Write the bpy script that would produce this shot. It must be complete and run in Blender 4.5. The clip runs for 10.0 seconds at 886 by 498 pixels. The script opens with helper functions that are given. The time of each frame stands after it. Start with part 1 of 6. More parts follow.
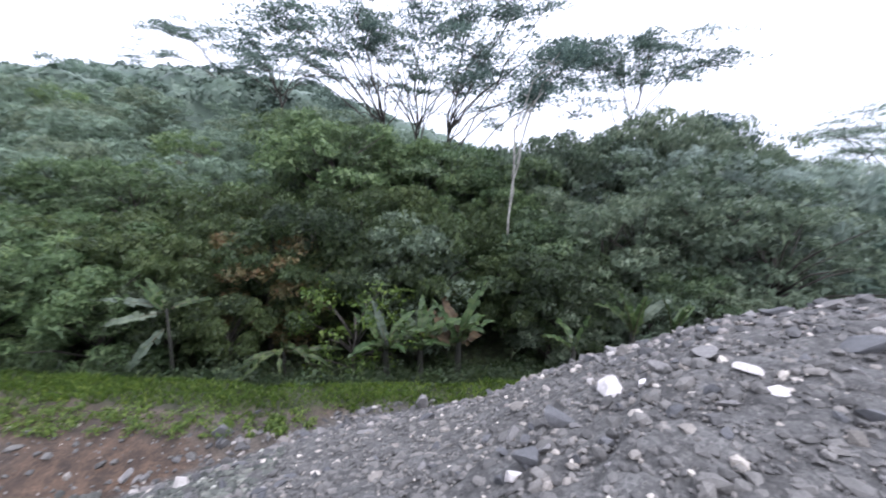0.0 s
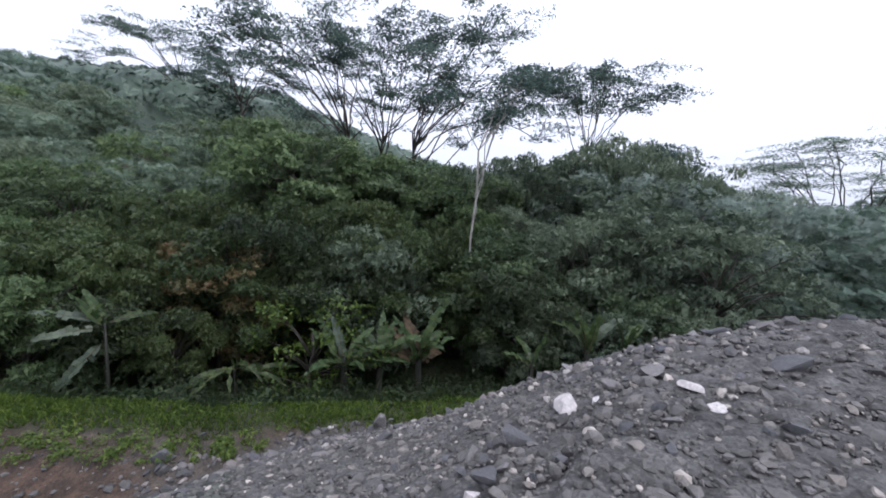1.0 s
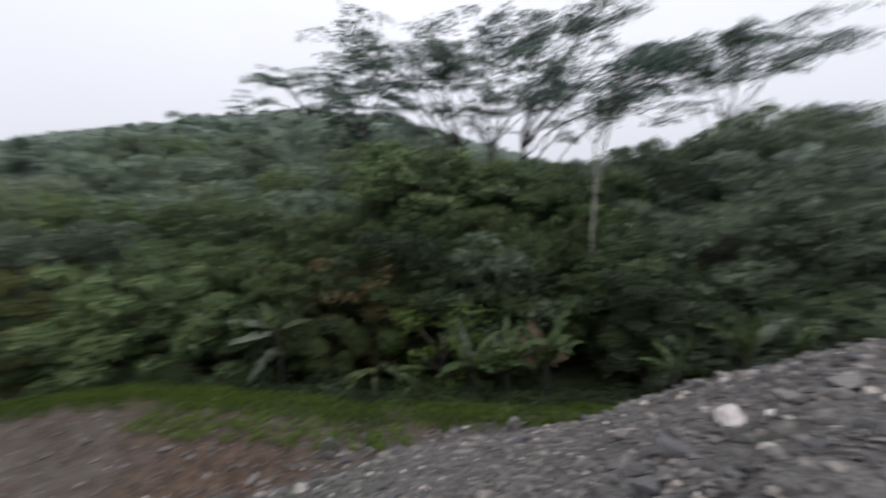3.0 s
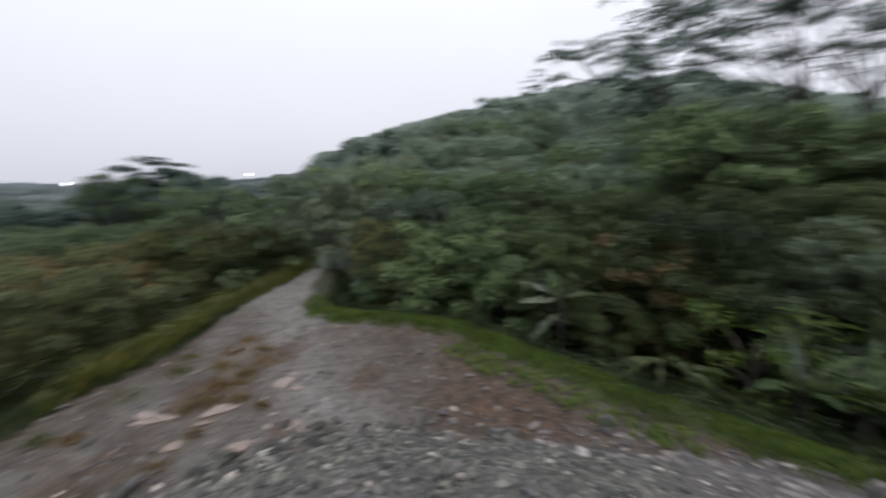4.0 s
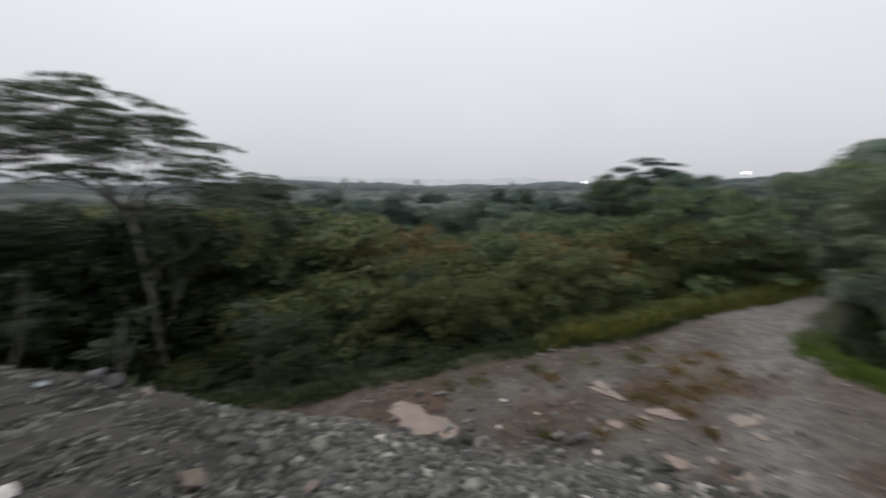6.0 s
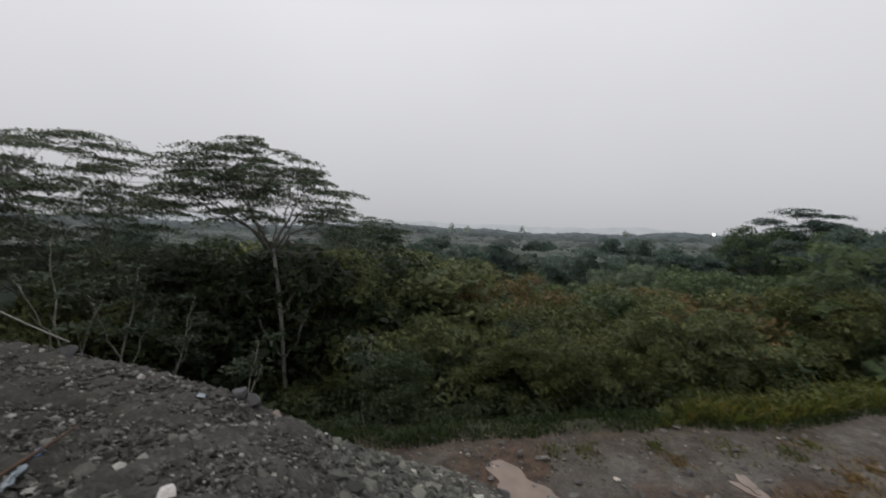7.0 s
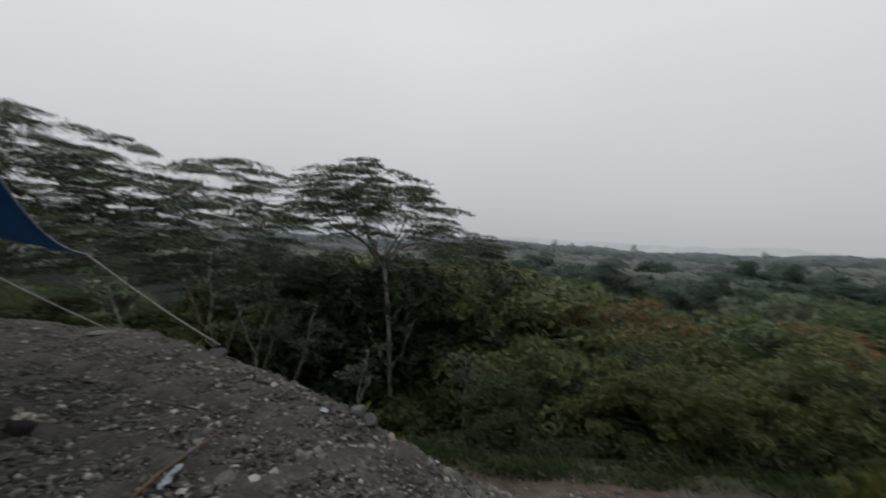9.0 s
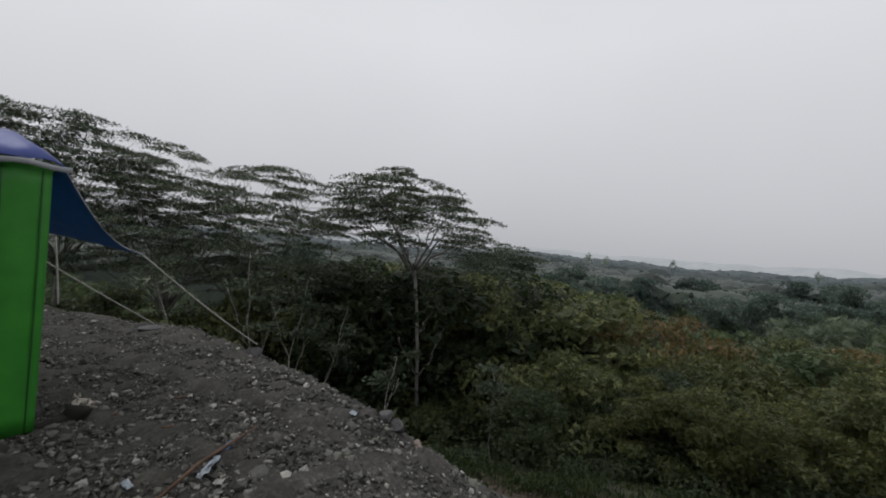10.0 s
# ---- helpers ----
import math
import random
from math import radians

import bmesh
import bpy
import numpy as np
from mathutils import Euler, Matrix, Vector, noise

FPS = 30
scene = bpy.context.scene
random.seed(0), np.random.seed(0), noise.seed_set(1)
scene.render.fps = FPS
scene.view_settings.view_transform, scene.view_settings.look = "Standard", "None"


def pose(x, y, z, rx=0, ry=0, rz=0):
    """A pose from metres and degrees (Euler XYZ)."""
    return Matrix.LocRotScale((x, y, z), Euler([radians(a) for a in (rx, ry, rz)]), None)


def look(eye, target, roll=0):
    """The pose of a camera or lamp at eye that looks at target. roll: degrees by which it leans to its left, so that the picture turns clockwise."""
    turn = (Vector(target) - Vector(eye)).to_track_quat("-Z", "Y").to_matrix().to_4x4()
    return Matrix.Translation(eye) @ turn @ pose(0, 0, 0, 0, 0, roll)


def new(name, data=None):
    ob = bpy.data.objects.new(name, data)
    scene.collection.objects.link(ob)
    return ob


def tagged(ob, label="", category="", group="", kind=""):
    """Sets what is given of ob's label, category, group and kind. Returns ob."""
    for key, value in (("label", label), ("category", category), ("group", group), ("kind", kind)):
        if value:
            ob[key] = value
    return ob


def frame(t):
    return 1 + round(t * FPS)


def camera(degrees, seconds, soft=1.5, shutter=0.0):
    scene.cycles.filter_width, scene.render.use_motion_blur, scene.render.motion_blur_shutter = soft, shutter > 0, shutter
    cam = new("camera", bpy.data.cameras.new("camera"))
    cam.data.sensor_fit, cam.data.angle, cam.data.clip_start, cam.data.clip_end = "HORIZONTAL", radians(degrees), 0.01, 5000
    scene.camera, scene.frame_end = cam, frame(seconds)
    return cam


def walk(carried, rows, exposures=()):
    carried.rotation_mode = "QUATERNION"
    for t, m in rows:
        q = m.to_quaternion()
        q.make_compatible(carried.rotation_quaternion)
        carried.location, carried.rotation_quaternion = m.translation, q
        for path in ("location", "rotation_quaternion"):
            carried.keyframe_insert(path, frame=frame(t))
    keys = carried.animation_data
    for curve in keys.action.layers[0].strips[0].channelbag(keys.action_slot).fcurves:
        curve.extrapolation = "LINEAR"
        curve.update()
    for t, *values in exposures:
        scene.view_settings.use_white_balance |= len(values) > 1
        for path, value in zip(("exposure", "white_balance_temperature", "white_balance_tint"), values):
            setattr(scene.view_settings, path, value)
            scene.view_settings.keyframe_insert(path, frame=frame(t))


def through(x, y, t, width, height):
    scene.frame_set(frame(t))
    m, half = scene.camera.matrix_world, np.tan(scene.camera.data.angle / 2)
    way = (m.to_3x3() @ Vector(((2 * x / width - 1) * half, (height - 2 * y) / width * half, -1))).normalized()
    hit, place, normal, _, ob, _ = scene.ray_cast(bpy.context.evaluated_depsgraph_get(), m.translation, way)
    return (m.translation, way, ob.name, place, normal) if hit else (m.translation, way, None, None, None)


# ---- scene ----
cam = camera(95.9, 10.0, soft=1.8, shutter=0.9)
PATH = [
    (0, (0.716, 0.366, 1.569), (0.707, 10.246, 0.019), 2.16),
    (0.5, (0.732, 0.354, 1.584), (1.308, 10.252, 0.286), 3.56),
    (1, (0.696, 0.328, 1.608), (1.612, 10.223, 0.493), 4.30),
    (1.5, (0.725, 0.353, 1.615), (1.497, 10.280, 0.696), 3.48),
    (2, (0.711, 0.341, 1.637), (1.627, 10.284, 1.097), 4.02),
    (2.2, (0.676, 0.348, 1.659), (1.437, 10.308, 1.191), 3.81),
    (3.3, (0.413, 0.086, 1.684), (-3.086, 9.346, 0.261), -1.93),
    (3.5, (0.347, 0.065, 1.714), (-4.352, 8.752, 0.150), -1.43),
    (4, (0.065, -0.088, 1.598), (-7.341, 6.433, -0.023), -0.50),
    (4.5, (-0.000, 0.000, 1.600), (-8.971, 3.948, -0.381), -0.52),
    (5, (-0.090, -0.038, 1.601), (-9.802, 1.179, -0.449), 0.01),
    (5.5, (-0.175, -0.052, 1.591), (-9.895, -1.570, -0.205), 2.70),
    (6, (-0.234, -0.102, 1.563), (-9.470, -3.584, -0.044), 0.23),
    (6.2, (-0.202, -0.058, 1.593), (-8.992, -4.577, 0.067), 0.19),
    (7.3, (-0.209, -0.328, 1.589), (-8.183, -6.351, 1.212), 0.45),
    (7.5, (-0.194, -0.377, 1.617), (-8.031, -6.580, 1.285), -1.74),
    (8, (-0.236, -0.481, 1.575), (-7.308, -7.537, 1.125), 0.16),
    (8.5, (-0.276, -0.576, 1.579), (-7.384, -7.593, 1.099), 3.17),
    (9, (-0.263, -0.561, 1.636), (-6.714, -8.199, 1.421), 2.75),
    (9.5, (-0.234, -0.544, 1.637), (-6.164, -8.595, 1.717), 3.40),
    (10, (-0.231, -0.532, 1.636), (-6.068, -8.652, 1.610), 4.38),
]
# the phone darkens its picture as it turns from the wood to the open valley
walk(cam, [(t, look(eye, target, roll)) for t, eye, target, roll in PATH],
     exposures=[(0.0, 1.25, 5780, 16), (0.5, 0.7, 5780, 16), (1.0, 0.5, 5820, 16), (1.5, 0.36, 5900, 14), (2.2, 0.06, 6220, 13), (3.5, 0.16, 6400, 13), (4.5, 0.16, 6300, 12), (5.0, 0.1, 6400, 11), (5.5, 0.0, 6500, 10), (6.2, -0.1, 6650, 10), (7.5, -0.4, 6720, 10), (10.0, -0.42, 6620, 10)])

# ---- world and light: a bright overcast sky ----
world = bpy.data.worlds.new("overcast")
scene.world = world
world.use_nodes = True
wn, wl = world.node_tree.nodes, world.node_tree.links
wn.clear()
w_out, w_bg = wn.new("ShaderNodeOutputWorld"), wn.new("ShaderNodeBackground")
w_sky = wn.new("ShaderNodeTexSky")
w_sky.sky_type, w_sky.sun_disc = "NISHITA", False
w_sky.sun_elevation, w_sky.sun_rotation = radians(60), radians(144)
w_sky.air_density, w_sky.dust_density = 1.0, 4.0
w_grey = wn.new("ShaderNodeHueSaturation")
w_grey.inputs["Saturation"].default_value = 0.12
w_grey.inputs["Value"].default_value = 0.10
w_co, w_sep, w_ramp = wn.new("ShaderNodeTexCoord"), wn.new("ShaderNodeSeparateXYZ"), wn.new("ShaderNodeValToRGB")
w_ramp.color_ramp.elements[0].position, w_ramp.color_ramp.elements[0].color = 0.0, (0.625, 0.645, 0.695, 1)
w_ramp.color_ramp.elements[1].position, w_ramp.color_ramp.elements[1].color = 0.45, (0.94, 0.965, 1.03, 1)
w_noise, w_mix, w_cloud = wn.new("ShaderNodeTexNoise"), wn.new("ShaderNodeMix"), wn.new("ShaderNodeMix")
w_noise.inputs["Scale"].default_value, w_noise.inputs["Detail"].default_value = 2.2, 3.0
w_mix.data_type = w_cloud.data_type = "RGBA"
w_mix.inputs[0].default_value = 0.85
w_cloud.blend_type = "MULTIPLY"
w_cloud.inputs[0].default_value = 0.10
wl.new(w_co.outputs["Generated"], w_sep.inputs[0])
wl.new(w_sep.outputs["Z"], w_ramp.inputs[0])
wl.new(w_co.outputs["Generated"], w_noise.inputs["Vector"])
wl.new(w_ramp.outputs[0], w_cloud.inputs[6])
wl.new(w_noise.outputs["Fac"], w_cloud.inputs[7])
wl.new(w_sky.outputs[0], w_grey.inputs["Color"])
wl.new(w_grey.outputs[0], w_mix.inputs[6])
wl.new(w_cloud.outputs[2], w_mix.inputs[7])
wl.new(w_mix.outputs[2], w_bg.inputs[0])
w_bg.inputs[1].default_value = 1.15
wl.new(w_bg.outputs[0], w_out.inputs[0])
sun_data = bpy.data.lights.new("sun", "SUN")
sun_data.energy, sun_data.angle, sun_data.color = 0.85, radians(25), (1.0, 0.97, 0.93)
sun = new("sun", sun_data)
sun.matrix_world = look((0, 0, 30), (-10, 14, 0))

# ---- materials ----
def node_mat(name, rough=0.8, metal=0.0):
    m = bpy.data.materials.new(name)
    m.use_nodes = True
    b = m.node_tree.nodes["Principled BSDF"]
    b.inputs["Roughness"].default_value, b.inputs["Metallic"].default_value = rough, metal
    return m, m.node_tree.nodes, m.node_tree.links, b


def ramp(nodes, stops):
    made = nodes.new("ShaderNodeValToRGB")
    r = made.color_ramp
    while len(r.elements) < len(stops):
        r.elements.new(0.5)
    for e, (p, c) in zip(r.elements, stops):
        e.position, e.color = p, (*c, 1)
    return made


def noise_node(nodes, links, scale, detail=5.0, rough=0.6, coords="Object"):
    co, n = nodes.new("ShaderNodeTexCoord"), nodes.new("ShaderNodeTexNoise")
    n.inputs["Scale"].default_value, n.inputs["Detail"].default_value, n.inputs["Roughness"].default_value = scale, detail, rough
    links.new(co.outputs[coords], n.inputs["Vector"])
    return n


def mixed(nodes, links, kind, fac, a, b):
    """A colour mix; fac, a and b are sockets or plain values."""
    m = nodes.new("ShaderNodeMix")
    m.data_type, m.blend_type = "RGBA", kind
    for i, v in ((0, fac), (6, a), (7, b)):
        if isinstance(v, bpy.types.NodeSocket):
            links.new(v, m.inputs[i])
        else:
            m.inputs[i].default_value = v if i == 0 else (*v, 1)
    return m.outputs[2]


def bumped(nodes, links, b, height, strength, distance):
    n = nodes.new("ShaderNodeBump")
    n.inputs["Strength"].default_value, n.inputs["Distance"].default_value = strength, distance
    links.new(height, n.inputs["Height"])
    links.new(n.outputs[0], b.inputs["Normal"])


def plain(name, dark, light, scale, rough=0.8, bump=0.3, metal=0.0, fine=6.0):
    """A surface with broad and fine variation and a little relief."""
    m, nodes, links, b = node_mat(name, rough, metal)
    big, small = noise_node(nodes, links, scale), noise_node(nodes, links, scale * fine, 8.0, 0.7)
    r = ramp(nodes, [(0.3, dark), (0.7, light)])
    links.new(big.outputs["Fac"], r.inputs[0])
    grain = ramp(nodes, [(0.25, (0.6, 0.6, 0.6)), (0.75, (1.25, 1.25, 1.25))])
    links.new(small.outputs["Fac"], grain.inputs[0])
    links.new(mixed(nodes, links, "MULTIPLY", 1.0, r.outputs[0], grain.outputs[0]), b.inputs["Base Color"])
    bumped(nodes, links, b, small.outputs["Fac"], bump, 0.02)
    return m


def leafy(name, stops, rough=0.5, through=0.4, lobes=0.0, gaps=0.47, patches=0.9):
    """Foliage: each leaf takes its own tone, each plant its own lightness."""
    m, nodes, links, b = node_mat(name, rough)
    geo, info = nodes.new("ShaderNodeNewGeometry"), nodes.new("ShaderNodeObjectInfo")
    r = ramp(nodes, stops)
    links.new(geo.outputs["Random Per Island"], r.inputs[0])
    lift = ramp(nodes, [(0.0, (0.72, 0.76, 0.74)), (1.0, (1.25, 1.2, 1.1))])
    links.new(info.outputs["Random"], lift.inputs[0])
    patch = noise_node(nodes, links, patches, 4.0, 0.6)
    tone = ramp(nodes, [(0.3, (0.8, 0.82, 0.84)), (0.7, (1.18, 1.18, 1.08))])
    links.new(patch.outputs["Fac"], tone.inputs[0])
    c = mixed(nodes, links, "MULTIPLY", 1.0, r.outputs[0], lift.outputs[0])
    c = mixed(nodes, links, "MULTIPLY", 1.0, c, tone.outputs[0])
    links.new(c, b.inputs["Base Color"])
    b.inputs["Specular IOR Level"].default_value = 0.3
    t, add, out = nodes.new("ShaderNodeBsdfTranslucent"), nodes.new("ShaderNodeMixShader"), nodes["Material Output"]
    links.new(c, t.inputs["Color"])
    add.inputs[0].default_value = through
    links.new(b.outputs[0], add.inputs[1])
    links.new(t.outputs[0], add.inputs[2])
    if lobes:
        # sprays of small leaflets: the spaces between them are open
        holes, cut, clear, whole = noise_node(nodes, links, lobes, 0.0), nodes.new("ShaderNodeMath"), nodes.new("ShaderNodeBsdfTransparent"), nodes.new("ShaderNodeMixShader")
        cut.operation = "GREATER_THAN"
        cut.inputs[1].default_value = gaps
        links.new(holes.outputs["Fac"], cut.inputs[0])
        links.new(cut.outputs[0], whole.inputs[0])
        links.new(clear.outputs[0], whole.inputs[1])
        links.new(add.outputs[0], whole.inputs[2])
        links.new(whole.outputs[0], out.inputs["Surface"])
    else:
        links.new(add.outputs[0], out.inputs["Surface"])
    return m


leaf_dark = leafy("leaf_dark_green", [(0.0, (0.0586, 0.0882, 0.0493)), (0.6, (0.0978, 0.1398, 0.0716)), (1.0, (0.1627, 0.2097, 0.1023))], lobes=90)
leaf_mid = leafy("leaf_mid_green", [(0.0, (0.0708, 0.1112, 0.0525)), (0.6, (0.1206, 0.1768, 0.0839)), (1.0, (0.1916, 0.2566, 0.1222))], lobes=90)
# darkened copies of leaf_dark and leaf_mid: wood-edge shade put into the colour
leaf_edge_shade = leafy("leaf_edge_shaded_dark", [(0.0, (0.0253, 0.0380, 0.0211)), (0.6, (0.0451, 0.0648, 0.0324)), (1.0, (0.0760, 0.1000, 0.0465))], lobes=90)
leaf_edge_shade_mid = leafy("leaf_edge_shaded_green", [(0.0, (0.0376, 0.0571, 0.0245)), (0.6, (0.0653, 0.0938, 0.0376)), (1.0, (0.1061, 0.1346, 0.0555))], lobes=90)
leaf_blue = leafy("leaf_bluish_green", [(0.0, (0.0801, 0.1073, 0.0772)), (0.6, (0.1299, 0.1689, 0.1216)), (1.0, (0.2006, 0.2434, 0.1731))], lobes=90)
leaf_warm = leafy("leaf_yellow_green", [(0.0, (0.0617, 0.0785, 0.0270)), (0.55, (0.1066, 0.1256, 0.0427)), (0.88, (0.1459, 0.1403, 0.0539)), (1.0, (0.1683, 0.1178, 0.0561))], lobes=90)
leaf_rust = leafy("leaf_rusty_brown", [(0.0, (0.0883, 0.0843, 0.0375)), (0.6, (0.1399, 0.1159, 0.0528)), (1.0, (0.2062, 0.1252, 0.0694))], lobes=90)
leaf_lime = leafy("leaf_lime_green", [(0.0, (0.0603, 0.0988, 0.0192)), (0.6, (0.1042, 0.1581, 0.0298)), (1.0, (0.1864, 0.2371, 0.0527))], through=0.35)
# lightened and blued somewhat: mild haze put into the leaf colour
leaf_feather = leafy("leaf_feathery", [(0.0, (0.0654, 0.0967, 0.0906)), (0.6, (0.1045, 0.1467, 0.1339)), (1.0, (0.1553, 0.2111, 0.1900))], through=0.5, lobes=10, gaps=0.33)
leaf_tier = leafy("leaf_dark_feathery", [(0.0, (0.0415, 0.0581, 0.0415)), (0.6, (0.0718, 0.0966, 0.0663)), (1.0, (0.1175, 0.1492, 0.0994))], through=0.25)
# paled leaf colour: mist painted into the base tone
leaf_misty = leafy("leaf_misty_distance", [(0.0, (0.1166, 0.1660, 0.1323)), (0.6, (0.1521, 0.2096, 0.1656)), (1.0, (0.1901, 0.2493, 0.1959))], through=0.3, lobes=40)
leaf_valley = leafy("leaf_deep_valley", [(0.0, (0.0562, 0.0757, 0.0356)), (0.6, (0.1060, 0.1306, 0.0611)), (1.0, (0.2030, 0.2139, 0.0915))], lobes=90)
# much darker leaf colour, standing in for shade in hollows and thickets
leaf_shade = leafy("leaf_hollow_shade", [(0.0, (0.0190, 0.0324, 0.0152)), (0.6, (0.0362, 0.0552, 0.0256)), (1.0, (0.0665, 0.0874, 0.0380))], lobes=90)
leaf_valley_warm = leafy("leaf_valley_olive", [(0.0, (0.0542, 0.0693, 0.0264)), (0.6, (0.0996, 0.1166, 0.0426)), (1.0, (0.1663, 0.1653, 0.0654))], lobes=90)
# strongly paled and blued leaves, with haze put into their colour
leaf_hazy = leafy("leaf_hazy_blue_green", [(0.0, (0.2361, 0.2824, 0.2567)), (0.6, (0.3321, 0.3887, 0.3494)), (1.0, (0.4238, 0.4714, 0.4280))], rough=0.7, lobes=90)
# hill leaves paled and blued: mist put into their colour
leaf_hill = leafy("leaf_misty_hill", [(0.0, (0.0785, 0.1134, 0.0935)), (0.6, (0.1031, 0.1437, 0.1191)), (1.0, (0.1374, 0.1801, 0.1509))], through=0.15, patches=0.35)
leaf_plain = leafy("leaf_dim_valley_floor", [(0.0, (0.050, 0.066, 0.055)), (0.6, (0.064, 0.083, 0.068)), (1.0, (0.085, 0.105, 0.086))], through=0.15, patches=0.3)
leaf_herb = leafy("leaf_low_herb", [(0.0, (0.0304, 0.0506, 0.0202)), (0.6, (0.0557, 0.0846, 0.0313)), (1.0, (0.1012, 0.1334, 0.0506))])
# farther bands of woods turn paler and bluer: haze painted into leaf colour
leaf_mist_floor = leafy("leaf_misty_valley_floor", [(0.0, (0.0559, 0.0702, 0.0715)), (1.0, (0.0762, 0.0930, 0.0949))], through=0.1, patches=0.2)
leaf_haze_grey = leafy("leaf_haze_grey_green", [(0.0, (0.0646, 0.0814, 0.0895)), (1.0, (0.0853, 0.1038, 0.1134))], rough=0.9, through=0.05, patches=0.12)
leaf_haze_far = leafy("leaf_far_haze_pale", [(0.0, (0.1031, 0.1212, 0.1399)), (1.0, (0.1206, 0.1408, 0.1618))], rough=0.9, through=0.0, patches=0.06)
leaf_grass = leafy("grass_blade", [(0.0, (0.0393, 0.0712, 0.0123)), (0.6, (0.0761, 0.1286, 0.0227)), (1.0, (0.1616, 0.2085, 0.0468))], through=0.3)
leaf_olive = leafy("olive_grass", [(0.0, (0.0650, 0.0821, 0.0190)), (0.6, (0.1114, 0.1304, 0.0293)), (1.0, (0.1857, 0.1546, 0.0473))], through=0.3)
leaf_straw = leafy("dry_straw", [(0.0, (0.1092, 0.0691, 0.0319)), (0.6, (0.1900, 0.1290, 0.0570)), (1.0, (0.2850, 0.2073, 0.0988))], through=0.2)
leaf_banana = leafy("banana_leaf", [(0.0, (0.0391, 0.0678, 0.0261)), (0.6, (0.0626, 0.1008, 0.0382)), (1.0, (0.1043, 0.1445, 0.0608))], rough=0.38, through=0.3)
leaf_pale = leafy("pale_old_banana_leaf", [(0.0, (0.0712, 0.0905, 0.0647)), (1.0, (0.1424, 0.1682, 0.1229))], rough=0.45, through=0.2)
leaf_dead = leafy("dead_banana_leaf", [(0.0, (0.0400, 0.0275, 0.0180)), (1.0, (0.0850, 0.0605, 0.0360))], rough=0.8, through=0.1)
bark_pale = plain("pale_bark", (0.20, 0.19, 0.165), (0.42, 0.40, 0.36), 3.0, 0.85)
bark_grey = plain("grey_bark", (0.13, 0.125, 0.108), (0.30, 0.29, 0.26), 3.0, 0.85)
bark_dark = plain("dark_bark", (0.035, 0.030, 0.024), (0.085, 0.072, 0.058), 3.0, 0.9)
stem_banana = plain("banana_stem", (0.03, 0.036, 0.014), (0.085, 0.07, 0.034), 4.0, 0.7)
# near-black stem colour in place of the shade that hides the stems
stem_shade = plain("banana_stem_shade", (0.012, 0.012, 0.008), (0.032, 0.030, 0.020), 4.0, 0.8)
concrete_old = plain("weathered_concrete", (0.13, 0.15, 0.12), (0.27, 0.30, 0.25), 1.3, 0.9)
wood_raw = plain("split_wood", (0.07, 0.04, 0.026), (0.15, 0.085, 0.052), 5.0, 0.8)
wood_char = plain("charred_wood", (0.012, 0.011, 0.010), (0.035, 0.03, 0.026), 8.0, 0.85)
wood_end = plain("cut_log_end", (0.2, 0.185, 0.155), (0.5, 0.46, 0.4), 14.0, 0.85)
rope_mat = plain("pale_rope", (0.32, 0.31, 0.28), (0.5, 0.49, 0.45), 30.0, 0.9)


def stony(name, tones, rough=0.85):
    m, nodes, links, b = node_mat(name, rough)
    geo, info, tot = nodes.new("ShaderNodeNewGeometry"), nodes.new("ShaderNodeObjectInfo"), nodes.new("ShaderNodeMath")
    tot.operation = "ADD"
    links.new(geo.outputs["Random Per Island"], tot.inputs[0])
    links.new(info.outputs["Random"], tot.inputs[1])
    wrap = nodes.new("ShaderNodeMath")
    wrap.operation = "FRACT"
    links.new(tot.outputs[0], wrap.inputs[0])
    r = ramp(nodes, tones)
    links.new(wrap.outputs[0], r.inputs[0])
    big, small = noise_node(nodes, links, 6.0), noise_node(nodes, links, 60.0, 6.0, 0.7)
    g1, g2 = ramp(nodes, [(0.3, (0.72, 0.72, 0.72)), (0.7, (1.2, 1.19, 1.17))]), ramp(nodes, [(0.3, (0.8, 0.8, 0.8)), (0.7, (1.15, 1.15, 1.15))])
    links.new(big.outputs["Fac"], g1.inputs[0])
    links.new(small.outputs["Fac"], g2.inputs[0])
    c = mixed(nodes, links, "MULTIPLY", 1.0, mixed(nodes, links, "MULTIPLY", 1.0, r.outputs[0], g1.outputs[0]), g2.outputs[0])
    links.new(c, b.inputs["Base Color"])
    bumped(nodes, links, b, small.outputs["Fac"], 0.4, 0.01)
    return m


stone_grey = stony("crushed_grey_stone", [(0.0, (0.0772, 0.0730, 0.0700)), (0.45, (0.1288, 0.1210, 0.1143)), (0.85, (0.1854, 0.1720, 0.1594)), (0.95, (0.2472, 0.2200, 0.1935)), (0.975, (0.3914, 0.3500, 0.3087)), (1.0, (0.5768, 0.5200, 0.4607))])
stone_slope = stony("broken_slope_stone", [(0.0, (0.0345, 0.0368, 0.0326)), (0.4, (0.0783, 0.0824, 0.0713)), (0.8, (0.1356, 0.1392, 0.1187)), (0.93, (0.2003, 0.1988, 0.1676)), (0.985, (0.2691, 0.2676, 0.2336)), (1.0, (0.4404, 0.4333, 0.3833))])
stone_mixed = stony("mixed_rubble", [(0.0, (0.0574, 0.0558, 0.0574)), (0.35, (0.1066, 0.1017, 0.1000)), (0.7, (0.1640, 0.1525, 0.1476)), (0.9, (0.2296, 0.2009, 0.1845)), (1.0, (0.4100, 0.3772, 0.3526))])
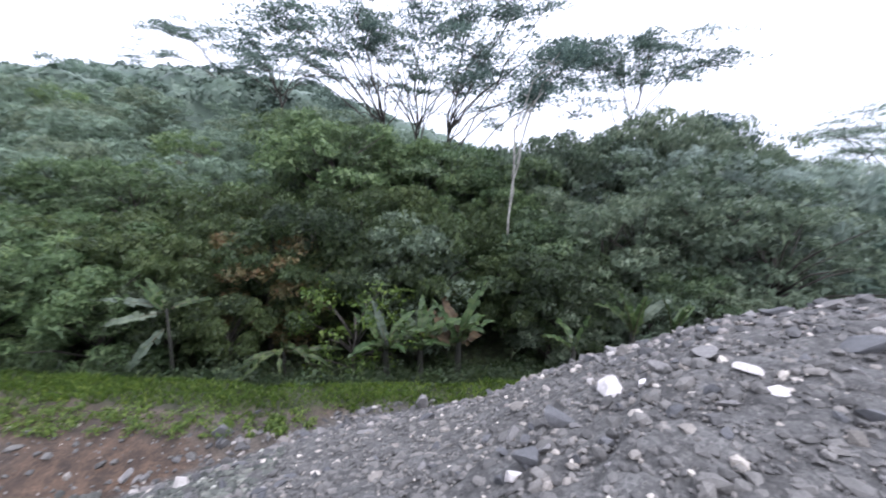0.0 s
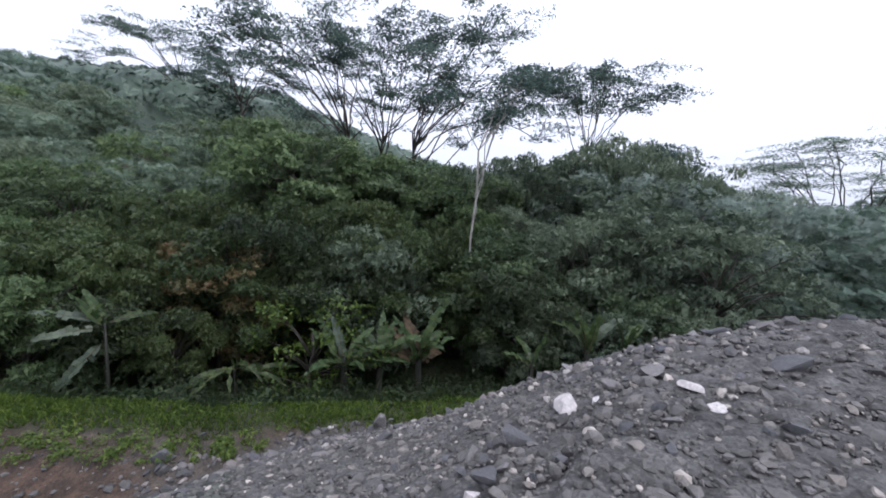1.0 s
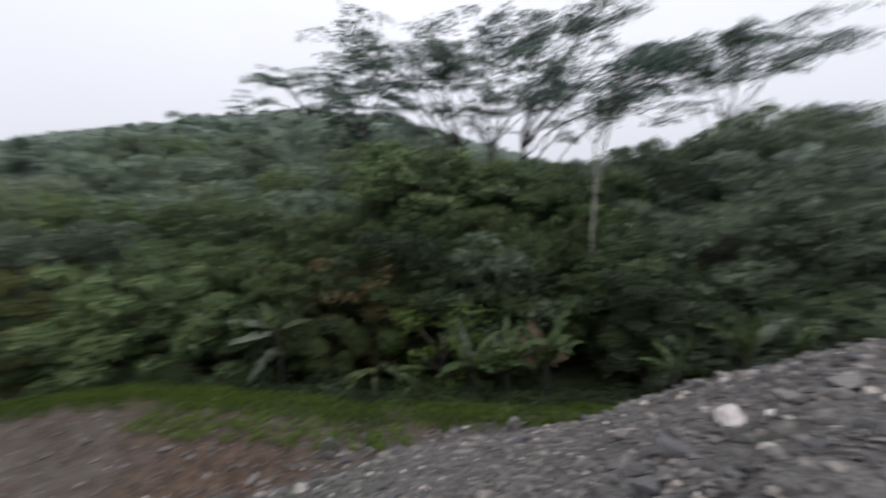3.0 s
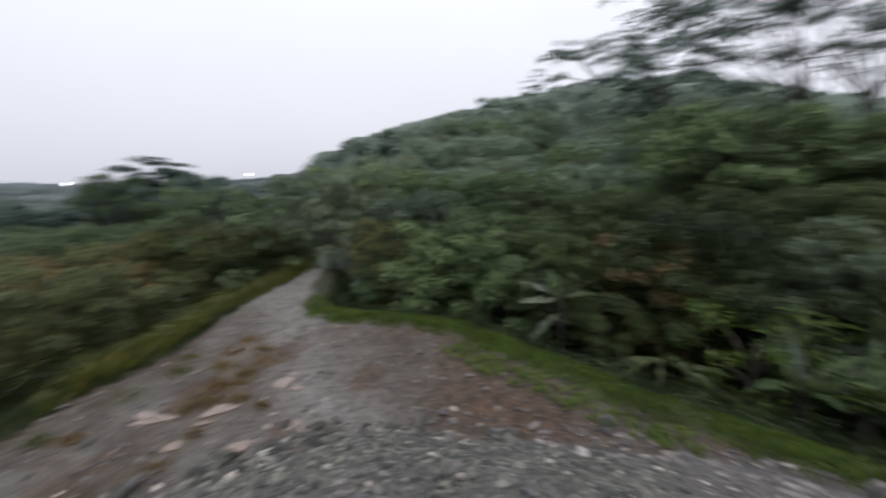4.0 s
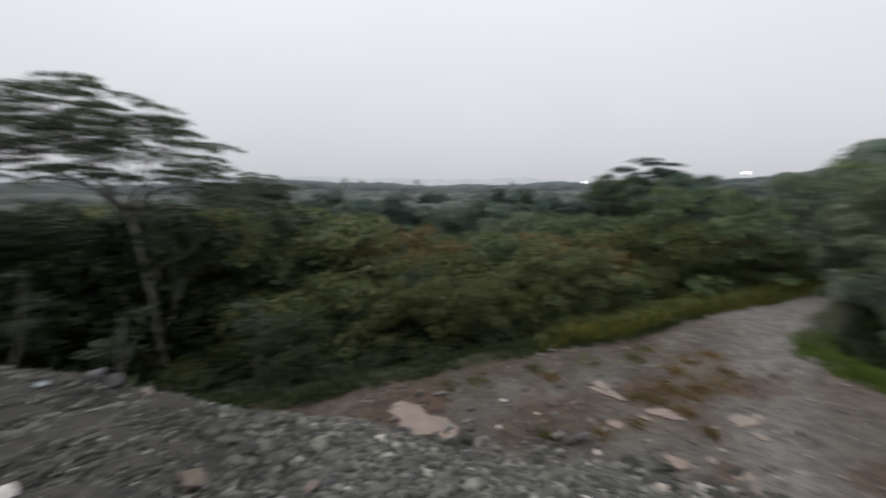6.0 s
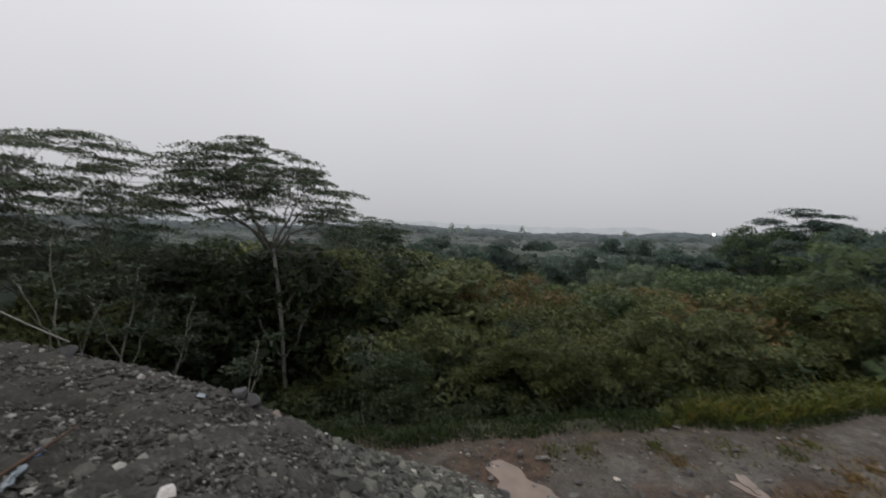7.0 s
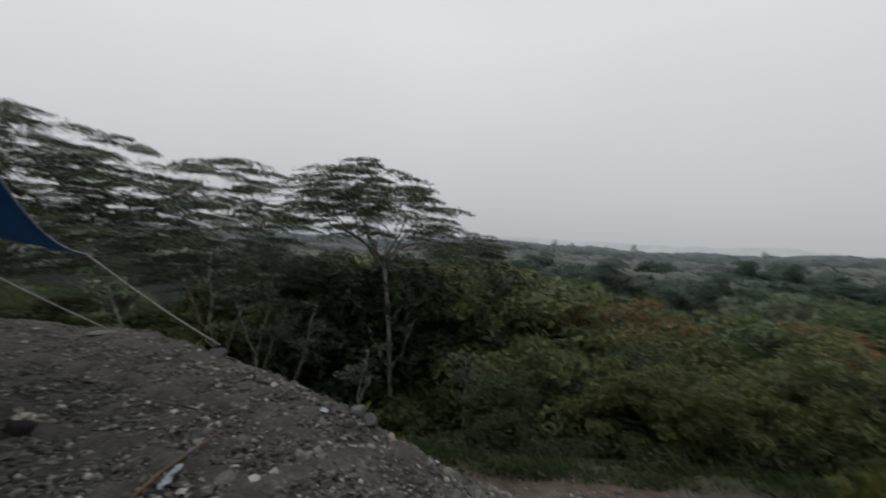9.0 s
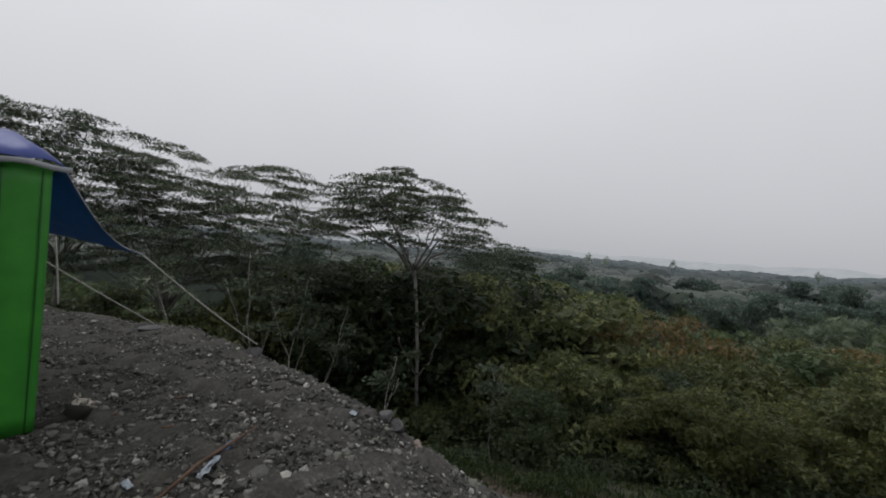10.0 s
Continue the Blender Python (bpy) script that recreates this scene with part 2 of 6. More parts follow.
stone_damp = stony("damp_earthy_stone", [(0.0, (0.03, 0.03, 0.026)), (0.5, (0.07, 0.069, 0.061)), (0.8, (0.125, 0.123, 0.11)), (0.93, (0.2, 0.195, 0.178)), (1.0, (0.38, 0.37, 0.34))])
stone_dark = stony("dark_grey_rock", [(0.0, (0.075, 0.075, 0.08)), (1.0, (0.14, 0.137, 0.142))])
stone_pale = stony("pale_grey_rock", [(0.0, (0.17, 0.16, 0.155)), (1.0, (0.26, 0.245, 0.24))])
stone_white = stony("white_pinkish_rock", [(0.0, (0.58, 0.53, 0.51)), (1.0, (0.74, 0.70, 0.68))])
stone_pink = stony("pinkish_brown_rock", [(0.0, (0.1581, 0.1275, 0.1061)), (1.0, (0.2372, 0.1955, 0.1680))])

# the ground: crushed stone, road dirt, reddish soil and earth under the plants, by its cover
ground_mat, nodes, links, b = node_mat("ground", 0.9)
cover = nodes.new("ShaderNodeAttribute")
cover.attribute_name = "cover"
split = nodes.new("ShaderNodeSeparateColor")
links.new(cover.outputs["Color"], split.inputs[0])
n_big, n_mid, n_fine = noise_node(nodes, links, 0.6, 7.0, 0.62), noise_node(nodes, links, 4.0, 6.0, 0.65), noise_node(nodes, links, 38.0, 8.0, 0.75)
r_road = ramp(nodes, [(0.32, (0.05, 0.042, 0.035)), (0.42, (0.086, 0.076, 0.066)), (0.54, (0.127, 0.120, 0.108)), (0.68, (0.185, 0.176, 0.16))])
links.new(n_big.outputs["Fac"], r_road.inputs[0])
r_grav = ramp(nodes, [(0.3, (0.073, 0.070, 0.068)), (0.5, (0.112, 0.108, 0.105)), (0.75, (0.16, 0.154, 0.149))])
links.new(n_mid.outputs["Fac"], r_grav.inputs[0])
r_red = ramp(nodes, [(0.3, (0.052, 0.036, 0.027)), (0.7, (0.112, 0.070, 0.046))])
links.new(n_mid.outputs["Fac"], r_red.inputs[0])
r_earth = ramp(nodes, [(0.3, (0.018, 0.022, 0.010)), (0.7, (0.05, 0.055, 0.022))])
links.new(n_mid.outputs["Fac"], r_earth.inputs[0])
wear = nodes.new("ShaderNodeAttribute")
wear.attribute_name = "wear"
wear_split = nodes.new("ShaderNodeSeparateColor")
links.new(wear.outputs["Color"], wear_split.inputs[0])
r_lane = ramp(nodes, [(0.3, (0.150, 0.143, 0.134)), (0.7, (0.215, 0.205, 0.192))])
links.new(n_mid.outputs["Fac"], r_lane.inputs[0])
r_brown = ramp(nodes, [(0.3, (0.052, 0.040, 0.030)), (0.7, (0.108, 0.082, 0.060))])
links.new(n_mid.outputs["Fac"], r_brown.inputs[0])
c = mixed(nodes, links, "MIX", wear_split.outputs[1], r_road.outputs[0], r_brown.outputs[0])
c = mixed(nodes, links, "MIX", wear_split.outputs[0], c, r_lane.outputs[0])
c = mixed(nodes, links, "MIX", split.outputs[1], c, r_red.outputs[0])
c = mixed(nodes, links, "MIX", split.outputs[0], c, r_grav.outputs[0])
c = mixed(nodes, links, "MIX", split.outputs[2], c, r_earth.outputs[0])
# damp dark earth, darkened further to stand for shade between stones
r_damp_gaps = ramp(nodes, [(0.3, (0.024, 0.023, 0.019)), (0.7, (0.055, 0.052, 0.044))])
links.new(n_mid.outputs["Fac"], r_damp_gaps.inputs[0])
c = mixed(nodes, links, "MIX", cover.outputs["Alpha"], c, r_damp_gaps.outputs[0])
r_mud = ramp(nodes, [(0.35, (0.7, 0.68, 0.66)), (0.65, (1.15, 1.14, 1.12))])
links.new(n_mid.outputs["Fac"], r_mud.inputs[0])
c = mixed(nodes, links, "MULTIPLY", 1.0, c, r_mud.outputs[0])
r_fine = ramp(nodes, [(0.25, (0.55, 0.55, 0.55)), (0.75, (1.38, 1.38, 1.38))])
links.new(n_fine.outputs["Fac"], r_fine.inputs[0])
c = mixed(nodes, links, "MULTIPLY", 1.0, c, r_fine.outputs[0])
# loose grit: each crumb its own tone
grit_co, grit = nodes.new("ShaderNodeTexCoord"), nodes.new("ShaderNodeTexVoronoi")
grit.inputs["Scale"].default_value = 42.0
links.new(grit_co.outputs["Object"], grit.inputs["Vector"])
r_grit = ramp(nodes, [(0.15, (0.5, 0.5, 0.5)), (0.6, (1.0, 1.0, 1.0)), (0.92, (1.35, 1.33, 1.3)), (1.0, (2.2, 2.15, 2.1))])
links.new(grit.outputs["Color"], r_grit.inputs[0])
links.new(mixed(nodes, links, "MULTIPLY", 0.75, c, r_grit.outputs[0]), b.inputs["Base Color"])
bumped(nodes, links, b, n_fine.outputs["Fac"], 0.7, 0.03)

water_mat, nodes, links, b = node_mat("muddy_water", 0.06)
n_w = noise_node(nodes, links, 1.5, 3.0)
r_w = ramp(nodes, [(0.3, (0.17, 0.125, 0.10)), (0.7, (0.24, 0.18, 0.145))])
links.new(n_w.outputs["Fac"], r_w.inputs[0])
links.new(r_w.outputs[0], b.inputs["Base Color"])


def tarpaulin(name, dark, light, rough, through, stripe=0.0):
    m, nodes, links, b = node_mat(name, rough)
    big, weave = noise_node(nodes, links, 2.5, 4.0), noise_node(nodes, links, 90.0, 2.0)
    r = ramp(nodes, [(0.3, dark), (0.7, light)])
    links.new(big.outputs["Fac"], r.inputs[0])
    links.new(r.outputs[0], b.inputs["Base Color"])
    bumped(nodes, links, b, weave.outputs["Fac"], 0.15, 0.004)
    t, mix, out = nodes.new("ShaderNodeBsdfTranslucent"), nodes.new("ShaderNodeMixShader"), nodes["Material Output"]
    links.new(r.outputs[0], t.inputs["Color"])
    mix.inputs[0].default_value = through
    links.new(b.outputs[0], mix.inputs[1])
    links.new(t.outputs[0], mix.inputs[2])
    links.new(mix.outputs[0], out.inputs["Surface"])
    return m


tarp_green = tarpaulin("green_tarpaulin", (0.036, 0.26, 0.03), (0.062, 0.36, 0.042), 0.45, 0.2)
tarp_blue = tarpaulin("blue_tarpaulin", (0.03, 0.05, 0.24), (0.08, 0.12, 0.40), 0.35, 0.2)
tarp_navy = tarpaulin("dark_blue_tarpaulin", (0.055, 0.14, 0.28), (0.08, 0.19, 0.36), 0.5, 0.5)
tarp_white = tarpaulin("whitish_hem", (0.30, 0.32, 0.34), (0.5, 0.52, 0.54), 0.6, 0.2)
bag_white = tarpaulin("white_plastic_film", (0.3, 0.36, 0.42), (0.5, 0.55, 0.6), 0.3, 0.3)
bag_blue = tarpaulin("blue_plastic_film", (0.10, 0.20, 0.36), (0.2, 0.33, 0.5), 0.3, 0.3)
tarp_seam = tarpaulin("dark_green_seam", (0.015, 0.10, 0.015), (0.02, 0.14, 0.02), 0.5, 0.1)

# ---- building tools ----
class Soup:
    """Collects vertices and faces for one mesh."""

    def __init__(self):
        self.v, self.f, self.n = [], [], 0

    def add(self, verts, faces):
        verts = np.asarray(verts, float).reshape(-1, 3)
        self.v.append(verts)
        self.f.append((np.asarray(faces, int) + self.n).tolist())
        self.n += len(verts)

    def mesh(self, name, material, smooth=False):
        me = bpy.data.meshes.new(name)
        me.from_pydata(np.concatenate(self.v).tolist(), [], [q for some in self.f for q in some])
        me.materials.append(material)
        if smooth:
            me.polygons.foreach_set("use_smooth", [True] * len(me.polygons))
        me.update()
        return me


def piece(name, me, parent=None, label="", kind=""):
    ob = new(name, me)
    ob.parent = parent
    return tagged(ob, label, kind=kind)


def holder(name, label, category, group=""):
    return tagged(new(name), label, category, group)


def tube(soup, pts, radii, sides=6):
    """A tapered round limb along points."""
    pts = [Vector(p) for p in pts]
    rings = []
    for i, p in enumerate(pts):
        d = (pts[min(i + 1, len(pts) - 1)] - pts[max(i - 1, 0)]).normalized()
        a = d.orthogonal().normalized() if abs(d.z) < 0.95 else d.cross(Vector((0, 1, 0))).normalized()
        if rings_axis := (rings[-1][1] if rings else None):
            a = (rings_axis - d * rings_axis.dot(d)).normalized()
        b2 = d.cross(a)
        rings.append(([p + (a * math.cos(k * math.tau / sides) + b2 * math.sin(k * math.tau / sides)) * radii[i] for k in range(sides)], a))
    verts = [tuple(v) for ring, _ in rings for v in ring] + [tuple(pts[-1]), tuple(pts[0])]
    faces = [[i * sides + k, i * sides + (k + 1) % sides, (i + 1) * sides + (k + 1) % sides, (i + 1) * sides + k]
             for i in range(len(pts) - 1) for k in range(sides)]
    soup.v.append(np.array(verts))
    top, end, start = (len(pts) - 1) * sides, len(pts) * sides, len(pts) * sides + 1
    caps = [[top + k, top + (k + 1) % sides, end] for k in range(sides)] + [[(k + 1) % sides, k, start] for k in range(sides)]
    soup.f.append([[q + soup.n for q in f] for f in faces + caps])
    soup.n += len(verts)


def unit(a):
    return a / np.maximum(np.linalg.norm(a, axis=-1, keepdims=True), 1e-9)


def leaves(soup, at, normal, size, rng, wide=0.42, droop=0.25, fold=0.12):
    """A small pointed leaf at each place, lying across its normal and hanging a little."""
    n = len(at)
    if n == 0:
        return
    normal = unit(normal)
    along = rng.normal(size=(n, 3))
    along = unit(along - normal * (along * normal).sum(-1, keepdims=True))
    across = np.cross(normal, along)
    size = np.broadcast_to(np.asarray(size, float), (n,))[:, None]
    down = np.array([0, 0, -1.0]) * size * droop
    v = np.stack([at - along * size * 0.42 + across * size * wide * 0.62, at + along * size * 0.62 + down,
                  at - along * size * 0.42 - across * size * wide * 0.62 + normal * size * fold], 1)
    soup.add(v, np.arange(3 * n).reshape(n, 3))


def clump(soup, centre, radii, count, size, rng, up=0.35, shell=0.35, hollow=True, loose=0.45, wide=0.5):
    """Leaves over the outside of one rounded bunch of foliage, thin beneath."""
    d = unit(rng.normal(size=(count, 3)))
    if hollow:
        d[:, 2] = np.where(d[:, 2] < -0.35, -d[:, 2], d[:, 2])
    reach = 1 - shell * rng.random((count, 1)) ** 1.5
    at = np.asarray(centre) + d * np.asarray(radii) * reach
    leaves(soup, at, d + np.array([0, 0, up]) + rng.normal(size=(count, 3)) * loose, size * rng.uniform(0.65, 1.35, count), rng, wide)


# ---- the ground, one sheet to the horizon ----

# crest of the spoil heap, by bearing (degrees to the left of +y): distance and height
CREST_AZ = [-180, -173, -150, -120, -90, -70, -54, -48, -44, -39, -34, -27, -20, -12, -4, 4, 11, 18, 29, 37, 46, 55, 64, 72, 80, 90, 97, 108, 116, 124, 131, 137, 144, 150, 157, 164, 171, 177, 180]
CREST_R = [8.8, 9.5, 9.6, 9.2, 8.8, 8.3, 7.8, 7.4, 7.15, 7.0, 7.2, 7.4, 7.65, 7.9, 8.6, 8.35, 8.0, 7.5, 7.15, 7.1, 6.95, 7.4, 7.4, 7.15, 7.15, 7.3, 6.8, 7.0, 7.5, 7.4, 6.35, 5.35, 4.6, 4.45, 4.8, 5.5, 6.7, 8.1, 8.8]
CREST_Z = [0.03, 0.19, 0.4, 0.6, 0.75, 0.72, 0.6, 0.41, 0.22, 0.02, -0.46, -1.02, -1.72, -2.56, -3.3, -3.4, -3.4, -3.4, -3.4, -3.4, -3.4, -3.4, -3.4, -3.4, -3.4, -3.4, -3.4, -3.4, -3.36, -2.85, -2.05, -1.22, -0.5, -0.19, 0.02, 0.13, 0.17, 0.12, 0.03]
ROAD_Z = -3.4
# inner edge of the grass verge under the wood: y over x
VERGE_X = [-60, -40, -26, -22.3, -19.9, -18.2, -16.4, -14.6, -12.2, -10.9, -9.8, -8.7, -6, -3.2, -1.5, 2, 8, 20, 60]
VERGE_Y = [42, 26, 13.0, 9.7, 8.25, 7.26, 6.14, 5.61, 5.7, 6.4, 7.0, 7.5, 7.3, 7.4, 8.2, 8.6, 9.8, 12, 20]
# edge of the clearing above the valley: x over y
VALLEY_Y = [-60, -30, -14, -9, -6.7, -5.1, -3.5, -0.2, 1.2, 3.3, 7.3, 9.8, 25, 60]
VALLEY_X = [70, 40, 12.0, -4.6, -6.7, -8.5, -10.3, -13.3, -14.3, -17.1, -20.8, -23.6, -42, -80]
# wooded hill: elevation of its skyline by bearing
RIDGE_AZ = [-180, -60, -40, -20, -12, -5, 0, 9, 19, 27, 33, 40, 47, 55, 64, 72, 80, 90, 180]
RIDGE_E = [0, 0, 0.5, 2.0, 3.0, 4.4, 6.0, 8.8, 11.4, 11.6, 11.2, 10.2, 8.7, 6.8, 4.4, 2.0, 0.3, 0, 0]


def smooth(x, a, b):
    t = np.clip((x - a) / (b - a), 0, 1)
    return t * t * (3 - 2 * t)


def wobble(x, y, seed=0.0):
    """Cheap smooth unevenness, about -1 to 1."""
    return (np.sin(x * 1.31 + y * 0.7 + seed) + np.sin(y * 1.73 - x * 0.51 + seed * 2.1) + np.sin((x + y) * 2.63 + seed * 0.7) * 0.6
            + np.sin(x * 4.9 - y * 3.7 + seed) * 0.35 + np.sin(y * 6.1 + x * 2.3 + seed * 1.7) * 0.25) / 3.2


def polar(x, y):
    return np.degrees(np.arctan2(-x, y)), np.hypot(x, y)


def verge(x, y):
    """Metres beyond the inner edge of the grass verge, towards the wood."""
    return (y - np.interp(x, VERGE_X, VERGE_Y)) * 0.85


def valley(x, y):
    """Metres beyond the edge of the clearing, towards the valley."""
    return (np.interp(y, VALLEY_Y, VALLEY_X) - x) * 0.72


def pile_height(x, y):
    az, r = polar(x, y)
    rc, zc = np.interp(az, CREST_AZ, CREST_R), np.interp(az, CREST_AZ, CREST_Z)
    t = np.clip((r - 0.9) / (rc - 0.9), 0, 1)
    top = zc * t ** np.where(zc < -0.4, 1.08, 1.6)
    top = top + 0.07 * wobble(x * 1.1, y * 1.1, 1.0) * smooth(r, 1.0, 2.5)
    return np.where(r < rc, top, zc - 0.68 * (r - rc))


def ground_height(x, y):
    x, y = np.asarray(x, float), np.asarray(y, float)
    az, r = polar(x, y)
    u, v = verge(x, y), valley(x, y)
    road = ROAD_Z + 0.05 * wobble(x, y, 3.0) + 0.02 * wobble(x * 3, y * 3, 5.0)
    # verge, ditch, then the foot of the hill
    bank = 0.42 * smooth(-x, 1.0, 4.0) * (1 - smooth(-x, 11, 15))
    side = road + bank + 0.12 * smooth(u, -0.1, 0.5) - (1.5 + bank) * smooth(u, 0.9, 2.6) + 0.05 * wobble(x * 2, y * 2, 2.0)
    road = road + bank * smooth(u, -1.5, 0.05)
    ridge = 1.6 + 105 * np.tan(np.radians(np.interp(az, RIDGE_AZ, RIDGE_E))) - 5.5
    ridge = np.where(ridge < -3.9, -5.0 + 0.2 * ridge, ridge)
    rise = np.clip((r - 15) / 90.0, 0, 1.0)
    hill = (ridge + 4.6) * np.where(rise < 1, rise ** 0.9, 1) - 0.0004 * np.clip(r - 105, 0, 400) ** 1.5
    side = side + hill * smooth(u, 2.5, 7.0)
    # the valley side
    drop = -0.35 * smooth(v, 0.0, 1.2) - 7.5 * smooth(v, 0.8, 11.0) - 4.5 * smooth(v, 8, 60) - 5.0 * smooth(v, 60, 400)
    base = np.where(u > 0, side, road) + np.where(u > 0, drop * (1 - smooth(u, 0, 6)), drop)
    far = smooth(r, 300, 700)
    base = base * (1 - far) + far * (-14.0)
    return np.maximum(base, pile_height(x, y))


def P(az, r, lift=0.0):
    """The point on the ground at a bearing and distance."""
    x, y = -r * math.sin(radians(az)), r * math.cos(radians(az))
    return Vector((x, y, float(ground_height(x, y)) + lift))


AZ_STEPS = 540
radii_g = np.concatenate([np.arange(0.25, 12, 0.1), np.geomspace(12, 60, 90), np.geomspace(62, 4000, 60)])
ang = np.arange(AZ_STEPS) * math.tau / AZ_STEPS
gx, gy = -np.outer(radii_g, np.sin(ang)), np.outer(radii_g, np.cos(ang))
gz = ground_height(gx, gy)
heap = pile_height(gx, gy)
on_heap = smooth(heap - gz, -0.10, -0.02)
rough_amp = np.where(on_heap > 0.5, 0.035, 0.014) * smooth(np.hypot(gx, gy), 0.5, 2.0)
gz = gz + rough_amp * (wobble(gx * 5.3, gy * 5.3, 7.0) + wobble(gx * 11.7, gy * 11.7, 4.0))
gverts = np.concatenate([[[0, 0, float(ground_height(0.0, 0.01))]], np.stack([gx, gy, gz], -1).reshape(-1, 3)])
idx = 1 + np.arange(len(radii_g) * AZ_STEPS).reshape(len(radii_g), AZ_STEPS)
nxt = np.roll(idx, -1, axis=1)
quads = np.stack([idx[:-1], nxt[:-1], nxt[1:], idx[1:]], -1).reshape(-1, 4)
fan = [[0, int(idx[0, k]), int(nxt[0, k])] for k in range(AZ_STEPS)]
gme = bpy.data.meshes.new("ground")
gme.from_pydata(gverts.tolist(), [], fan + quads[:, ::-1].tolist())
gme.materials.append(ground_mat)
gme.polygons.foreach_set("use_smooth", [True] * len(gme.polygons))


def cover_at(x, y, z):
    """Shares of crushed stone, reddish soil and planted earth."""
    w = wobble(x * 1.7, y * 1.7, 9.0)
    stone = smooth(pile_height(x, y) - z + 0.05 * w, -0.14, -0.01)
    red = np.exp(-(((x + 5.0) / 2.2) ** 2 + ((y - 6.2) / 1.2) ** 2)) * 1.3 + 1.5 * np.exp(-(((x + 7.7) / 1.3) ** 2 + ((y + 3.7) / 0.75) ** 2)) \
        + 0.5 * np.exp(-(((x + 9.6) / 1.6) ** 2 + ((y - 1.2) / 1.5) ** 2)) + 0.4 * np.exp(-(((x + 12.5) / 1.5) ** 2 + ((y - 3.0) / 1.5) ** 2))
    red = red + 0.6 * smooth(wobble(x * 1.25, y * 1.25, 11.0), 0.28, 0.5) * smooth(-x, 5.5, 7.5) * (1 - smooth(-x, 13.5, 16.0))
    red = np.clip(red + 0.25 * w, 0, 1)
    planted = np.maximum(smooth(verge(x, y) + 0.2 * w, 0.1, 0.45), smooth(valley(x, y) + 0.6 * w, -0.6, 0.35))
    az, far_off = polar(x, y)
    # the 0.6 share also darkens ground below slope stones, as shaded gaps
    damp = (0.6 * smooth(az + 10 * w, 88, 112) + 0.4 * smooth(az + 10 * w, 150, 172) + smooth(-az, 165, 172)) * smooth(far_off, 0.8, 2.2)
    return stone, red, planted * (1 - stone), np.clip(damp, 0, 1) * stone


stone_w, red_w, plant_w, damp_w = cover_at(gx, gy, gz)
cols = np.ones((len(gverts), 4))
cols[0] = (1, 0, 0, 0)
cols[1:, 0], cols[1:, 1], cols[1:, 2], cols[1:, 3] = stone_w.ravel(), red_w.ravel(), plant_w.ravel(), damp_w.ravel()
attr = gme.color_attributes.new("cover", "FLOAT_COLOR", "POINT")
attr.data.foreach_set("color", cols.ravel())
# the trodden lane along the road, and brown mud at its sides
lane_y = np.interp(gx, [-30, -22, -17, -13, -10.5, -8, -5, -3], [15, 9.6, 6.2, 4.5, 3.7, 3.2, 3.0, 3.0])
lane = np.exp(-((gy - lane_y + 0.25 * wobble(gx, gy, 3.3)) / 1.25) ** 2) + smooth(-gx, 15, 19)
mud = 0.45 * smooth(gy - lane_y + 0.5 * wobble(gx * 0.8, gy * 0.8, 1.3), 0.7, 1.5) + 0.7 * smooth(wobble(gx * 0.9, gy * 0.9, 5.5), 0.15, 0.45) + 0.9 * smooth(valley(gx, gy) + 0.5 * wobble(gx, gy, 8.5), -1.7, -0.4)
tones = np.ones((len(gverts), 4))
tones[1:, 0], tones[1:, 1] = np.clip(lane, 0, 1).ravel(), np.clip(mud, 0, 1).ravel()
attr = gme.color_attributes.new("wear", "FLOAT_COLOR", "POINT")
attr.data.foreach_set("color", tones.ravel())
ground = tagged(new("ground", gme), "grey gravel heap, dirt road and earth under trees", "ground", kind="structure")


def lie(x, y, lift=0.0):
    return Vector((x, y, float(ground_height(x, y)) + lift))


# far ridges low on the horizon, mist imitated by pale grey and glow
far_mat, nodes, links, b = node_mat("ridge_mist_glow", 1.0)
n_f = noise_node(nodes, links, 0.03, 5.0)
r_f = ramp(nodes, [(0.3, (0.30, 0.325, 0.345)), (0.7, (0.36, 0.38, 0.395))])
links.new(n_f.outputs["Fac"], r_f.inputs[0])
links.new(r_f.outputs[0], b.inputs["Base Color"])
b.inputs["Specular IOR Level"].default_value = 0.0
# faint emission lifts the ridge as mist would
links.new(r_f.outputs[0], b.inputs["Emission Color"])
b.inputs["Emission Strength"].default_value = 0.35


def far_ridge(name, dist, az0, az1, low, high, seed, mat):
    rng = np.random.default_rng(seed)
    a = np.linspace(az0, az1, 220)
    ph = rng.uniform(0, 6.28, 6)
    hh = sum(np.sin(np.radians(a) * k * 3.1 + ph[i]) / (1 + i) for i, k in enumerate((1, 2.3, 4.1, 7.7, 13, 29)))
    hh = (hh - hh.min()) / (hh.max() - hh.min()) * smooth(a, az0, az0 + 14) * (1 - smooth(a, az1 - 14, az1))
    hh = hh + rng.uniform(0, 0.05, len(a))
    top = 1.6 + dist * np.tan(np.radians(low + (high - low) * hh))
    s = Soup()
    rows = []
    for f, up in ((0.93, 0), (0.965, 0.6), (1.0, 1.0), (1.06, 0.4)):
        rr = dist * f
        rows.append(np.stack([-rr * np.sin(np.radians(a)), rr * np.cos(np.radians(a)), -16 + (top + 16) * up], -1))
    g = np.concatenate(rows)
    m = len(a)
    s.add(g, [[i * m + k, i * m + k + 1, (i + 1) * m + k + 1, (i + 1) * m + k] for i in range(3) for k in range(m - 1)])
    return tagged(new(name, s.mesh(name, mat, True)), "low misty wooded ridge on the horizon", "hill", kind="structure")


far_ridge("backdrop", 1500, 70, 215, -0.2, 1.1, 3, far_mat)

